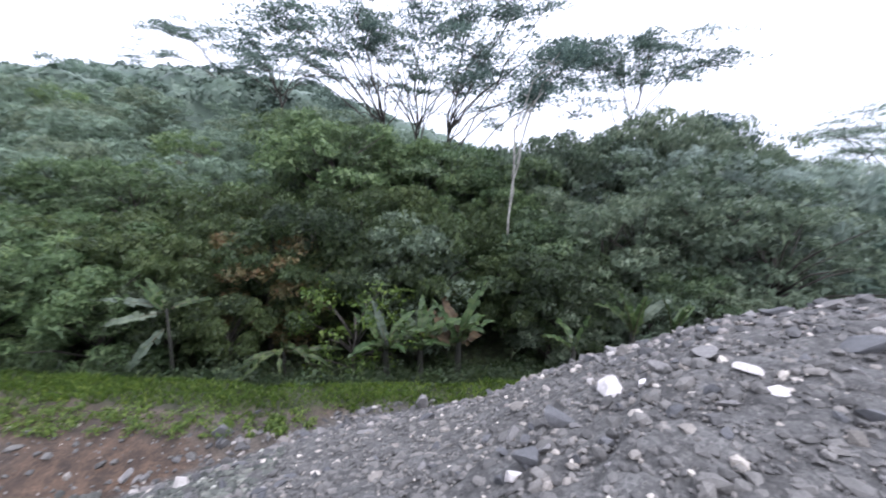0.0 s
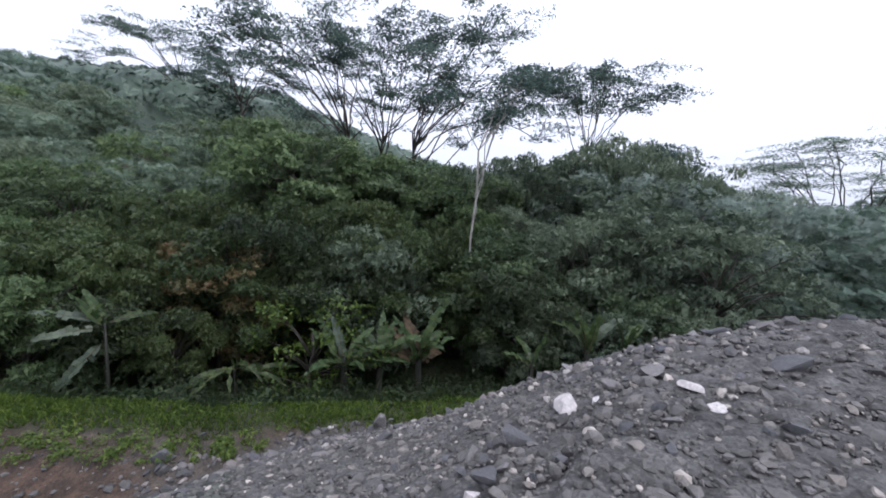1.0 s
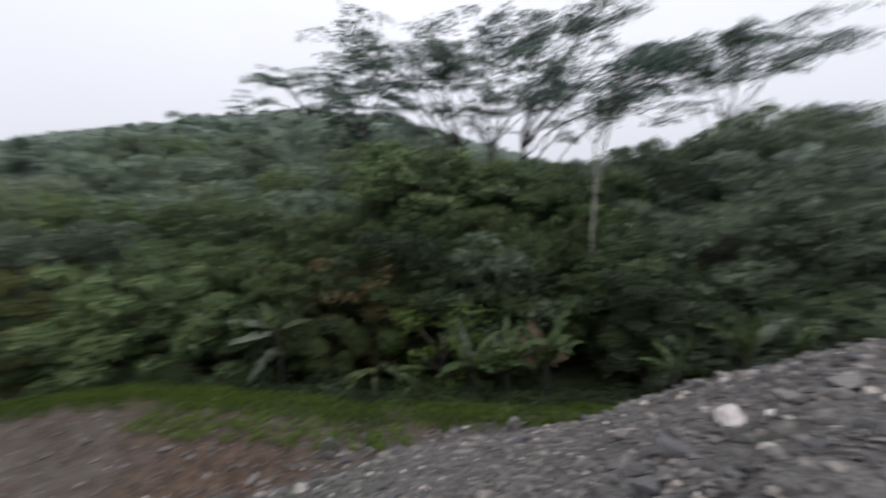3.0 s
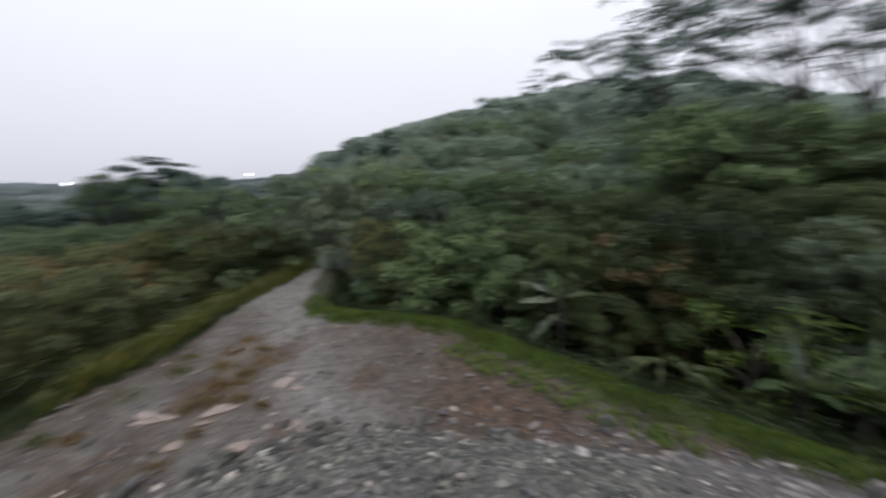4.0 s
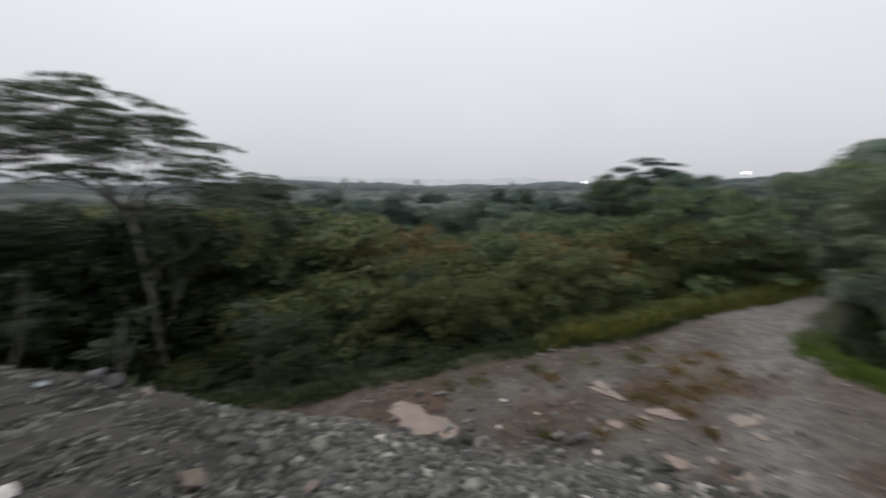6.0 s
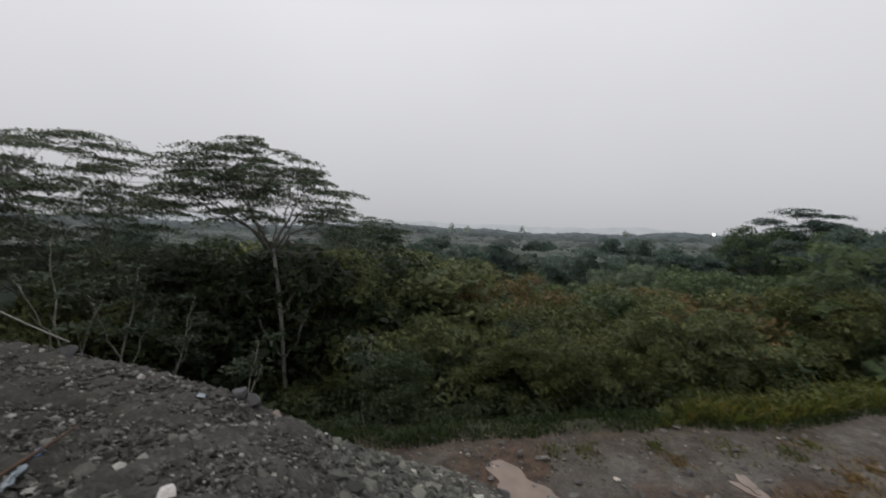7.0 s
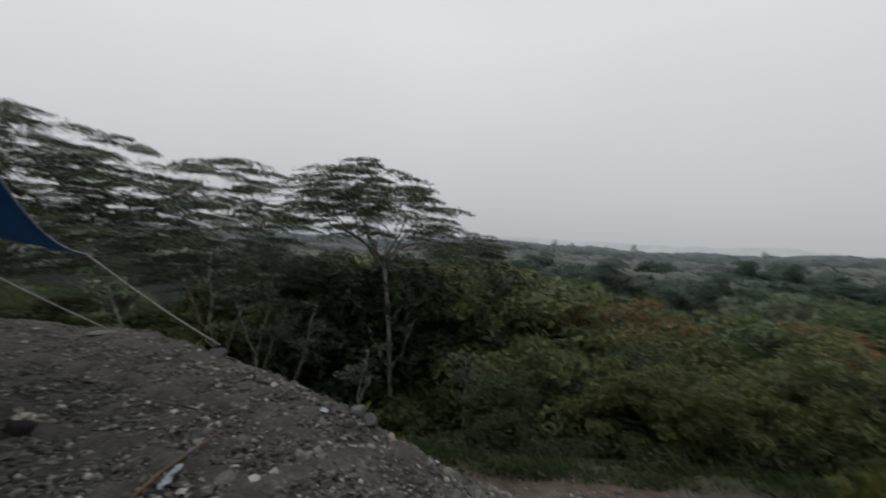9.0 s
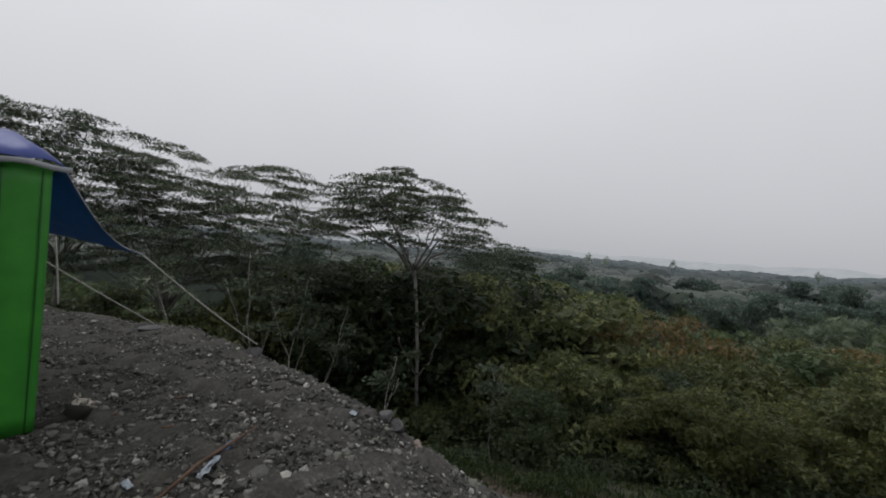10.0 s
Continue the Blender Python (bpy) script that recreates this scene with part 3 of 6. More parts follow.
# ---- trees ----
def bend(a, b, bow, steps, rng, jitter=0.0):
    """Points from a to b that first rise and then lean over."""
    a, b = np.asarray(a, float), np.asarray(b, float)
    t = np.linspace(0, 1, steps)[:, None]
    p = a + (b - a) * t
    p[:, 2] += bow * np.sin(t[:, 0] * math.pi) * np.linalg.norm(b - a)
    p[1:-1] += rng.normal(size=(steps - 2, 3)) * jitter
    return p


def leaf_pad(crown, q, a, b2, turn, n, leaf, rng, thin, loose=0.18, tip=0.0):
    """One flat spray of feathery leaves, a little domed; tip tilts its outer end down."""
    rr, th = np.sqrt(rng.random(n)), rng.uniform(0, math.tau, n)
    edge = 1 + 0.22 * np.sin(3 * th + rng.uniform(0, 6.28)) + 0.14 * np.sin(5 * th + rng.uniform(0, 6.28))
    px, py = a * rr * edge * np.cos(th), b2 * rr * edge * np.sin(th)
    at = np.stack([q[0] + px * math.cos(turn) - py * math.sin(turn), q[1] + px * math.sin(turn) + py * math.cos(turn),
                   q[2] + 0.14 * a * (1 - rr ** 2) - tip * px + rng.normal(size=n) * thin], -1)
    leaves(crown, at, np.array([0, 0, 1.0]) + rng.normal(size=(n, 3)) * loose, leaf * rng.uniform(0.6, 1.3, n), rng, 0.45, 0.15)


def feather_tree(height, radius, fork, limbs, seed, pale=False, pad=1.5, deep=0.4, density=1.0, lean=(0.0, 0.0), thick=0.24, leaf=0.42, mat=None, drift=(0.0, 0.0), tier=0.0):
    """A tall tree with a fan of rising, forking limbs and flat layers of feathery leaves. Its foot is at the origin.
    tier: the spacing of the layers, where the crown lies in clear storeys."""
    rng = np.random.default_rng(seed)
    wood, crown = Soup(), Soup()
    top = np.array([lean[0], lean[1], fork])
    trunk = bend((0, 0, -0.3), top, 0.0, 6, rng, 0.08)
    tube(wood, trunk, np.linspace(thick, thick * 0.62, 6), 7)
    span = height - fork
    pads = []
    for i in range(limbs):
        az = (i + rng.uniform(-0.35, 0.35)) * 2.39996
        rho = math.sqrt((i + 0.4) / limbs) * radius * rng.uniform(0.8, 1.08)
        zt = height - deep * span * (rho / radius) ** 2 - rng.uniform(0, 0.16) * span
        end = np.array([lean[0] + drift[0] + rho * math.cos(az), lean[1] + drift[1] + rho * math.sin(az), zt])
        start = trunk[-1] - (trunk[-1] - trunk[-3]) * rng.uniform(0.0, 1.0) * (i % 2)
        way = bend(start, end, rng.uniform(0.04, 0.20), 10, rng, 0.03 * radius / 2)
        tube(wood, way, np.linspace(thick * rng.uniform(0.3, 0.45), 0.022, 10), 5)
        for k in range(5, 10):
            p = way[k]
            for _ in range(1 + (k > 7)):
                turn = az + rng.normal() * (1.1 if tier else 0.9)
                reach = rng.uniform(0.5, 1.8) * radius / 6
                q = p + np.array([math.cos(turn) * reach, math.sin(turn) * reach, rng.uniform(-0.05, 0.28 if tier else 0.55) * reach])
                if k < 6 and rng.random() < 0.55:
                    continue
                if tier:
                    q[2] = height - round((height - q[2]) / tier) * tier + rng.normal() * tier * 0.15
                tube(wood, bend(p, q, 0.08, 4, rng, 0.04), (0.032, 0.022, 0.015, 0.006), 4)
                pads.append((q, turn))
        pads.append((end, az))
    for q, turn in pads:
        k = pad * rng.uniform(0.6, 1.2)
        if tier:
            leaf_pad(crown, q, k * 1.2, k * rng.uniform(0.6, 0.85), turn, int(260 * density * rng.uniform(0.6, 1.2)), leaf * 0.6, rng, 0.06, 0.4, 0.1)
        else:
            leaf_pad(crown, q, k * 0.95, k * rng.uniform(0.45, 0.7), turn, int(170 * density * rng.uniform(0.6, 1.25)), leaf * 0.62, rng, 0.09, 0.5, 0.08)
    return wood.mesh("feather_trunk", bark_pale if pale else bark_dark, True), crown.mesh("feather_crown", mat or (leaf_tier if tier else leaf_feather))


def umbrella_tree(height, radius, fork, seed, pad=0.85, deep=0.5, hollow=0.35, limbs=9, thick=0.12, lean=(0.0, 0.0), drift=(0.0, 0.0), slant=(0.0, 0.0), side=(), leaf=0.11, most=70, density=1.0, spread=1.0):
    """A slender tree whose limbs open like the ribs of an umbrella under separate flat pads of fine leaves. Its foot is at the origin.
    deep: how far the rim hangs below the top; hollow: how far the underside is open; side: bare branches from the trunk."""
    rng = np.random.default_rng(seed)
    wood, crown = Soup(), Soup()
    top = np.array([lean[0], lean[1], fork])
    trunk = bend((0, 0, -0.3), top, 0.0, 7, rng, 0.07)
    tube(wood, trunk, np.linspace(thick, thick * 0.6, 7), 8)
    for share, turn, out, up in side:
        p = trunk[0] + (trunk[-1] - trunk[0]) * share
        w = bend(p, p + np.array([math.cos(turn) * out, math.sin(turn) * out, up]), -0.06, 6, rng, 0.05)
        tube(wood, w, np.linspace(thick * 0.46, 0.016, 6), 5)
        for k in (2, 3, 4):
            t2 = turn + rng.normal() * 0.9
            tube(wood, bend(w[k], w[k] + np.array([math.cos(t2) * 0.4, math.sin(t2) * 0.4, 0.8]) * rng.uniform(0.5, 1.0), -0.04, 4, rng, 0.03), (0.014, 0.012, 0.009, 0.005), 4)
    span = height - fork
    centre = top + np.array([drift[0], drift[1], 0.0])
    spots = []
    for _ in range(2600):
        if len(spots) == most:
            break
        rho, th = math.sqrt(rng.random()), rng.uniform(0, math.tau)
        dx, dy = radius * rho * math.cos(th), radius * rho * math.sin(th)
        upper = height - deep * span * rho ** 3
        lower = min(upper, fork + span * (0.12 + hollow * (1 - rho)))
        z = upper - (upper - lower) * rng.random() ** 1.3 + slant[0] * dx + slant[1] * dy
        q = centre + np.array([dx, dy, z - fork])
        if all((np.hypot(*(q - o)[:2]) / (1.25 * pad * spread)) ** 2 + ((q - o)[2] / (0.5 * pad * spread)) ** 2 > 1 for o in spots):
            spots.append(q)
    ribs = []
    for i in range(limbs):
        th, rho = i * 2.39996 + rng.normal() * 0.3, radius * (0.35 + 0.5 * math.sqrt((i + 0.5) / limbs))
        end = centre + np.array([rho * math.cos(th), rho * math.sin(th), span * (0.86 - deep * (rho / radius) ** 2)])
        way = bend(top - np.array([0, 0, rng.uniform(0, 0.12) * span]), end, 0.03, 9, rng, 0.035 * radius / 2)
        tube(wood, way, np.linspace(thick * 0.5, 0.012, 9), 5)
        ribs.append(way)
    ribs = np.concatenate(ribs)
    for q in spots:
        below = ribs[ribs[:, 2] < q[2] - 0.05]
        p = below[np.argmin(np.linalg.norm(below - q, axis=1))] if len(below) else top
        tube(wood, bend(p, q, -0.05, 4, rng, 0.03 * radius), np.array((1.0, 0.8, 0.6, 0.3)) * thick * 0.18, 4)
        turn = math.atan2(q[1] - centre[1], q[0] - centre[0])
        k = pad * rng.uniform(0.75, 1.25)
        leaf_pad(crown, q, k * 1.15, k * rng.uniform(0.65, 0.85), turn, int(330 * density * rng.uniform(0.8, 1.2)), leaf, rng, 0.05 * pad, 0.4, 0.12)
    return wood.mesh("umbrella_trunk", bark_grey, True), crown.mesh("umbrella_crown", leaf_tier)


def broad_tree(seed, mat, clumps=34, per=95, leaf=0.075, spread=0.42, pale=False, low=0.12, size=(0.09, 0.17), stem=0.024):
    """A leafy tree one metre tall, to be scaled: trunk, limbs and many uneven bunches of leaves."""
    rng = np.random.default_rng(seed)
    wood, crown = Soup(), Soup()
    tube(wood, bend((0, 0, -0.05), (rng.normal() * 0.03, rng.normal() * 0.03, 0.66), 0.0, 5, rng, 0.012), np.linspace(stem, stem * 0.42, 5), 6)
    skew = rng.normal(size=2) * 0.05
    for i in range(clumps):
        z = low + (0.90 - low) * ((i + rng.random()) / clumps) ** 0.85
        f = (z - low) / (0.93 - low)
        wide = spread * (0.5 + 0.8 * math.sin(min(1.0, f) ** 0.8 * math.pi * 0.86)) * rng.uniform(0.6, 1.2)
        az = i * 2.39996 + rng.normal() * 0.4
        rho = wide * math.sqrt(rng.uniform(0.3, 1.0)) * 0.75
        c = np.array([rho * math.cos(az) + skew[0] * f, rho * math.sin(az) + skew[1] * f, z])
        k = rng.uniform(*size)
        rad = np.array([k * rng.uniform(0.8, 1.2), k * rng.uniform(0.8, 1.2), k * rng.uniform(0.5, 0.75)])
        base = np.array([0, 0, max(0.08, z * 0.62)])
        if i % 2 == 0:
            tube(wood, bend(base, c, 0.08, 3, rng, 0.008), np.linspace(0.008, 0.0025, 3), 3)
        clump(crown, c, rad, int(per * (k / 0.13) ** 2 * rng.uniform(0.75, 1.25)), leaf, rng, shell=0.6, loose=0.75)
    return wood.mesh("broad_trunk", bark_pale if pale else bark_dark, True), crown.mesh("broad_crown", mat)


def plant_tree(name, meshes, m, label, group=""):
    t = holder(name, label, "tree", group)
    piece("trunk", meshes[0], t)
    piece("crown", meshes[1], t)
    t.matrix_basis = m
    return t


def stand(az, r, h, turn=0.0, sink=0.0, wide=1.0):
    """A pose for a one-metre tree scaled to height h at a bearing and distance."""
    p = P(az, r, -sink)
    return Matrix.Translation(p) @ Euler((0, 0, turn)).to_matrix().to_4x4() @ Matrix.Diagonal((h * wide, h * wide, h, 1))


# tall feather-leaved trees: bearing, distance, height of the top, radius, height of the fork, limbs, seed, pale bark, drift of the crown
FAN = dict(pad=1.6, deep=0.75, thick=0.15, density=1.1, leaf=0.3)
TALL = [
    (7.4, 31, 15.4, 7.8, 6.0, 15, 11, False, (-4.2, 0.6), "tall fan-limbed tree with flat feathery layers above the wood", FAN),
    (3.0, 33, 16.5, 7.2, 6.0, 14, 24, False, (-0.8, 1.0), "tall fan-limbed tree with many rising limbs", FAN),
    (-1.4, 31, 15.9, 8.0, 5.6, 16, 21, False, (3.9, 0.4), "tall feathery tree with limbs spreading over the wood", FAN),
    (-11.4, 16.6, 6.9, 2.7, 3.8, 7, 12, True, (0.8, 0.3), "slender pale-trunked tree with feathery top before the wood", dict(pad=1.05, thick=0.055, density=0.8, leaf=0.22)),
    (-24.6, 34, 12.6, 5.0, 6.4, 11, 13, False, (0.4, 0.0), "feathery flat-topped tree rising out of dense wood", dict(pad=1.7, thick=0.11, density=1.15, leaf=0.3)),
    (21, 46, 14.6, 6.6, 10.0, 10, 25, False, (0.0, 0.0), "low feathery tree on the slope of the wooded hill", dict(pad=1.7, thick=0.17, density=1.15, leaf=0.3)),
    (27, 62, 19.3, 9.5, 13.0, 13, 14, False, (-2.0, 0.0), "feathery tree on the crest of the wooded hill", dict(pad=1.7, thick=0.17, density=1.15, leaf=0.3)),
    (-51, 40, 8.6, 7.6, -1.5, 20, 15, False, (0.0, 0.0), "flat-layered feathery tree beyond the gravel heap", dict(pad=1.7, thick=0.17, density=0.8, leaf=0.3, tier=1.3, deep=0.5, mat=leaf_misty)),
    (135.5, 44, 2.0, 4.4, -3.6, 14, 19, False, (0.0, 0.0), "small flat-topped feathery tree in the valley", dict(pad=1.6, deep=0.3, thick=0.13, density=1.2, leaf=0.3, tier=1.0)),
    (84.0, 60, 4.4, 6.6, -4.0, 24, 20, False, (0.0, 0.0), "broad dark feathery tree beyond the dirt road", dict(pad=1.7, deep=0.9, thick=0.17, density=1.5, leaf=0.34)),
    (-31.5, 33, 6.6, 4.0, 0.5, 12, 23, False, (0.0, 0.0), "dense feathery tree at the border of the wood", dict(pad=1.7, thick=0.11, density=1.15, leaf=0.3)),
]
for az, r, top, radius, fork, limbs, seed, pale, drift, label, form in TALL:
    foot = P(az, r)
    me = feather_tree(top - foot.z, radius, max(2.0, fork - foot.z), limbs, seed, pale, drift=drift, **form)
    plant_tree("feather_tree", me, Matrix.Translation(foot), label, "tall feathery trees")


# umbrella-crowned trees below the heap: bearing, distance, top, radius, fork, seed, form, label
for az, r, top, radius, fork, seed, form, label in [
        (145.0, 19.4, 4.85, 4.1, 0.6, 16, dict(lean=(0.95, -0.65), drift=(0.3, -0.18), slant=(0.15, -0.09), side=((0.55, 2.6, 1.1, 2.4), (0.56, -0.54, 1.0, 1.8), (0.72, 2.4, 0.7, 1.2)), most=115, spread=0.78, density=1.2, limbs=11),
         "umbrella-shaped feathery tree on a slender pale trunk below the heap"),
        (168.0, 24, 5.3, 4.8, -3.4, 17, dict(pad=0.95, deep=0.6, hollow=0.25, limbs=17, spread=0.78, density=1.25, side=((0.5, 0.2, 1.6, 4.0), (0.45, 3.0, 1.4, 4.2), (0.6, 1.5, 0.8, 3.0)), most=170, slant=(0.08, 0.0)), "pale-limbed feathery tree below the gravel heap"),
        (178.0, 27, 5.9, 4.6, -2.6, 26, dict(pad=0.95, deep=0.6, hollow=0.25, limbs=14, spread=0.78, density=1.25, side=((0.5, 0.5, 1.6, 4.0), (0.45, 2.6, 1.4, 4.2)), most=150), "pale-limbed feathery tree with a layered crown"),
        (-172.5, 31, 7.7, 5.8, -0.6, 18, dict(pad=1.2, deep=0.6, hollow=0.3, limbs=12, thick=0.15, leaf=0.14, most=150, spread=0.8, density=1.25), "feathery tree in the valley behind the tarpaulin hut"),
        (-163, 35, 8.6, 6.6, 0.0, 22, dict(pad=1.35, deep=0.55, hollow=0.3, limbs=12, thick=0.16, leaf=0.16, most=140, spread=0.8, density=1.2), "tall feathery tree in the valley behind the hut")]:
    foot = P(az, r)
    plant_tree("feather_tree", umbrella_tree(top - foot.z, radius, fork - foot.z, seed, **form), Matrix.Translation(foot), label, "tall feathery trees")


def pole_tree(az, r, top, lean, seed, label, forks=((0.62, -0.9, 0.24), (0.66, 1.0, 0.3)), thick=0.05, tufts=10):
    """A thin pale trunk that forks into bare rising branches with twigs and a sparse tuft of leaves.
    forks: share of the height, turn, and length of each main branch as a share of the height."""
    rng = np.random.default_rng(seed)
    foot = P(az, r)
    h = top - foot.z
    wood, crown = Soup(), Soup()
    way = bend((0, 0, -0.2), (lean[0], lean[1], h), 0.0, 11, rng, 0.07)
    tube(wood, way, np.linspace(thick, 0.010, 11), 7)
    ends = [way[-1], way[-2]]
    for f, turn, length in forks:
        p = way[int(f * 10)]
        q = p + np.array([math.cos(turn) * length * h * 0.42, math.sin(turn) * length * h * 0.42, length * h])
        w = bend(p, q, -0.05, 7, rng, 0.05)
        tube(wood, w, np.linspace(thick * 0.5, 0.008, 7), 5)
        ends += [w[-1], w[-2]]
        for k in (3, 4, 5):
            t2 = turn + rng.normal() * 1.2
            e = w[k] + np.array([math.cos(t2) * 0.35, math.sin(t2) * 0.35, 0.75]) * rng.uniform(0.5, 1.1) * length * h * 0.5
            tube(wood, bend(w[k], e, -0.04, 4, rng, 0.03), (0.011, 0.009, 0.007, 0.004), 4)
            ends.append(e)
    for k in (6, 7, 8, 9):
        t2 = rng.uniform(0, math.tau)
        e = way[k] + np.array([math.cos(t2) * 0.4, math.sin(t2) * 0.4, 0.7]) * rng.uniform(0.4, 0.9)
        tube(wood, bend(way[k], e, -0.04, 4, rng, 0.03), (0.012, 0.010, 0.007, 0.004), 4)
        ends.append(e)
    for i in range(tufts):
        q = ends[i % len(ends)] + rng.normal(size=3) * np.array([0.3, 0.3, 0.15])
        leaf_pad(crown, q, rng.uniform(0.4, 0.8), rng.uniform(0.3, 0.5), rng.uniform(0, 6.28), 70, 0.17, rng, 0.06, 0.5)
    plant_tree("slender_tree", (wood.mesh("pole", bark_pale, True), crown.mesh("tufts", leaf_tier)), Matrix.Translation(foot), label, "slender pale trees")


pole_tree(135.4, 14.5, -2.4, (0.2, -0.3), 62, "thin pale stem among dark valley trees", ((0.7, 1.0, 0.2),), 0.035, 5)
pole_tree(153.5, 15, -2.6, (-1.2, -0.2), 63, "leaning thin pale stem below the heap", ((0.6, 2.0, 0.25),), 0.035, 5)
pole_tree(166.0, 17, 0.0, (-1.0, 0.4), 64, "thin pale forked tree below the heap", ((0.5, 2.6, 0.3), (0.6, 0.4, 0.3)), 0.045, 8)
pole_tree(168.6, 17.5, 0.8, (0.3, 0.2), 65, "pale forked tree below the heap", ((0.45, 2.2, 0.36), (0.6, 0.2, 0.28)), 0.05, 8)
pole_tree(162.5, 17, -1.2, (-1.8, 0.0), 66, "leaning thin bare tree below the heap", ((0.5, 2.6, 0.3),), 0.03, 6)

pole_tree(171.8, 16, 0.0, (2.0, -0.3), 67, "thin bare tree leaning far over below the heap", ((0.55, 0.6, 0.22),), 0.04, 5)

NEAR_SPEC = [(leaf_dark, 72, 240, 0.037, 0.42, 0.06), (leaf_mid, 72, 240, 0.037, 0.46, 0.06), (leaf_blue, 68, 240, 0.037, 0.38, 0.06),
             (leaf_dark, 76, 240, 0.036, 0.50, 0.04), (leaf_mid, 64, 200, 0.042, 0.42, 0.10), (leaf_warm, 68, 230, 0.036, 0.46, 0.06), (leaf_rust, 60, 230, 0.036, 0.42, 0.12), (leaf_hazy, 72, 240, 0.036, 0.44, 0.06)]
FAR_SPEC = [(leaf_dark, 54, 110, 0.048, 0.44, 0.1), (leaf_mid, 54, 110, 0.048, 0.46, 0.1), (leaf_blue, 54, 110, 0.048, 0.40, 0.1), (leaf_misty, 54, 110, 0.048, 0.46, 0.1), (leaf_hazy, 56, 110, 0.046, 0.42, 0.1)]
DEEP_SPEC = [(leaf_valley, 46, 240, 0.036, 0.42, 0.3), (leaf_shade, 42, 270, 0.034, 0.36, 0.3), (leaf_valley_warm, 46, 240, 0.036, 0.46, 0.3), (leaf_rust, 40, 260, 0.034, 0.42, 0.35), (leaf_dark, 44, 260, 0.034, 0.44, 0.35)]
NEAR = [broad_tree(100 + i, m, c, n, l, s, low=lo, size=(0.06, 0.125)) for i, (m, c, n, l, s, lo) in enumerate(NEAR_SPEC)]
FAR = [broad_tree(130 + i, m, c, n, l, s, low=lo, size=(0.06, 0.125)) for i, (m, c, n, l, s, lo) in enumerate(FAR_SPEC)]
DEEP = [broad_tree(150 + i, m, c, n, l, s, low=lo, pale=i == 1) for i, (m, c, n, l, s, lo) in enumerate(DEEP_SPEC)]
NEAR_LABEL = ["dark green leafy tree in the dense wood", "mid-green leafy tree in the dense wood", "bluish green leafy tree in the dense wood",
              "broad dark green bushy tree at the wood's edge", "large-leaved green tree in the dense wood", "yellowish green leafy tree with browning tips", "rusty brown-tipped leafy tree", "hazy bluish green tree in the dense wood"]
FAR_LABEL = ["dark green tree up the wooded slope", "mid-green tree up the wooded slope", "bluish green tree up the wooded slope", "misty green tree farther up the slope", "hazy bluish green tree in the dense wood"]
DEEP_LABEL = ["dark tree in the shaded valley", "slim dark tree in the shaded valley", "olive green tree on the valley side", "rusty brown-tipped tree on the valley side", "green tree on the valley side"]
rng = np.random.default_rng(5)


def join_crowns(name, crowns, stock, label):
    """Trees too far to count, joined to one mesh of leaves."""
    kinds = sorted({k for k, _ in crowns})
    parts, index = [], []
    for k, m in crowns:
        me = stock[k][1]
        co = np.empty(len(me.vertices) * 3)
        me.vertices.foreach_get("co", co)
        m4 = np.array(m)
        parts.append(co.reshape(-1, 3) @ m4[:3, :3].T + m4[:3, 3])
        index.append(np.full(len(me.polygons), kinds.index(k)))
    v = np.concatenate(parts)
    me = bpy.data.meshes.new(name)
    me.from_pydata(v.tolist(), [], np.arange(len(v)).reshape(-1, 3).tolist())
    for k in kinds:
        me.materials.append(stock[k][1].materials[0])
    me.polygons.foreach_set("material_index", np.concatenate(index).astype(np.int32))
    me.update()
    tagged(new(name, me), label, "woods", kind="stuff")


def grove(az0, az1, r0, r1, gap, heights, stock, labels, kinds, cap, uneven=3.0, wide=(0.9, 1.4), group="trees of the wood", joined=""):
    """Trees strewn unevenly over a stretch of land; cap gives the highest elevation of their tops."""
    crowns = []
    a = az0
    while a < az1:
        r = r0
        while r < r1:
            aa, rr = a + rng.normal() * math.degrees(gap / r0) * 0.3, r + rng.uniform(-0.5, 0.5) * gap
            p = P(aa, rr)
            h = rng.uniform(*heights)
            h = min(h, 1.6 + rr * math.tan(radians(cap(aa, rr) - abs(rng.normal()) * uneven)) - p.z)
            if h > 1.3 and (verge(p.x, p.y) > 2.0 or valley(p.x, p.y) > 2.0):
                k = int(rng.choice(kinds))
                pose_m = stand(aa, rr, h, rng.uniform(0, 6.28), 0.1, rng.uniform(*wide))
                if joined:
                    crowns.append((k, pose_m))
                else:
                    plant_tree("tree", stock[k], pose_m, labels[k], group)
            r += gap * rng.uniform(0.8, 1.2)
        a += math.degrees(gap / (0.5 * (r0 + r1))) * rng.uniform(0.75, 1.25)
    if joined:
        join_crowns(joined, crowns, stock, group)


def wood_cap(a):
    return float(np.interp(a, [-70, -56, -50, -43, -40, -34, -32, -27, -20, -13, -10, -5, 0, 9, 19, 30, 41, 48, 56, 64, 71, 80],
                           [6, 6, 5, 4.9, 6.0, 8.9, 9.3, 9.2, 7.6, 7.0, 5.8, 5.6, 6.6, 9.8, 13, 12.9, 11.2, 9.6, 7.7, 5.3, 3.0, 1.6]))


def slope_cap(a, r):
    """The canopy climbs with distance, to the skyline."""
    if a < -6:
        return min(wood_cap(a), float(np.interp(r, [14, 18, 24, 32], [-4, 2, 6, 12])))
    return min(wood_cap(a), float(np.interp(r, [14, 17, 21, 26, 32, 40, 50], [-8, -3, 1, 4, 6.5, 8.5, 10])))


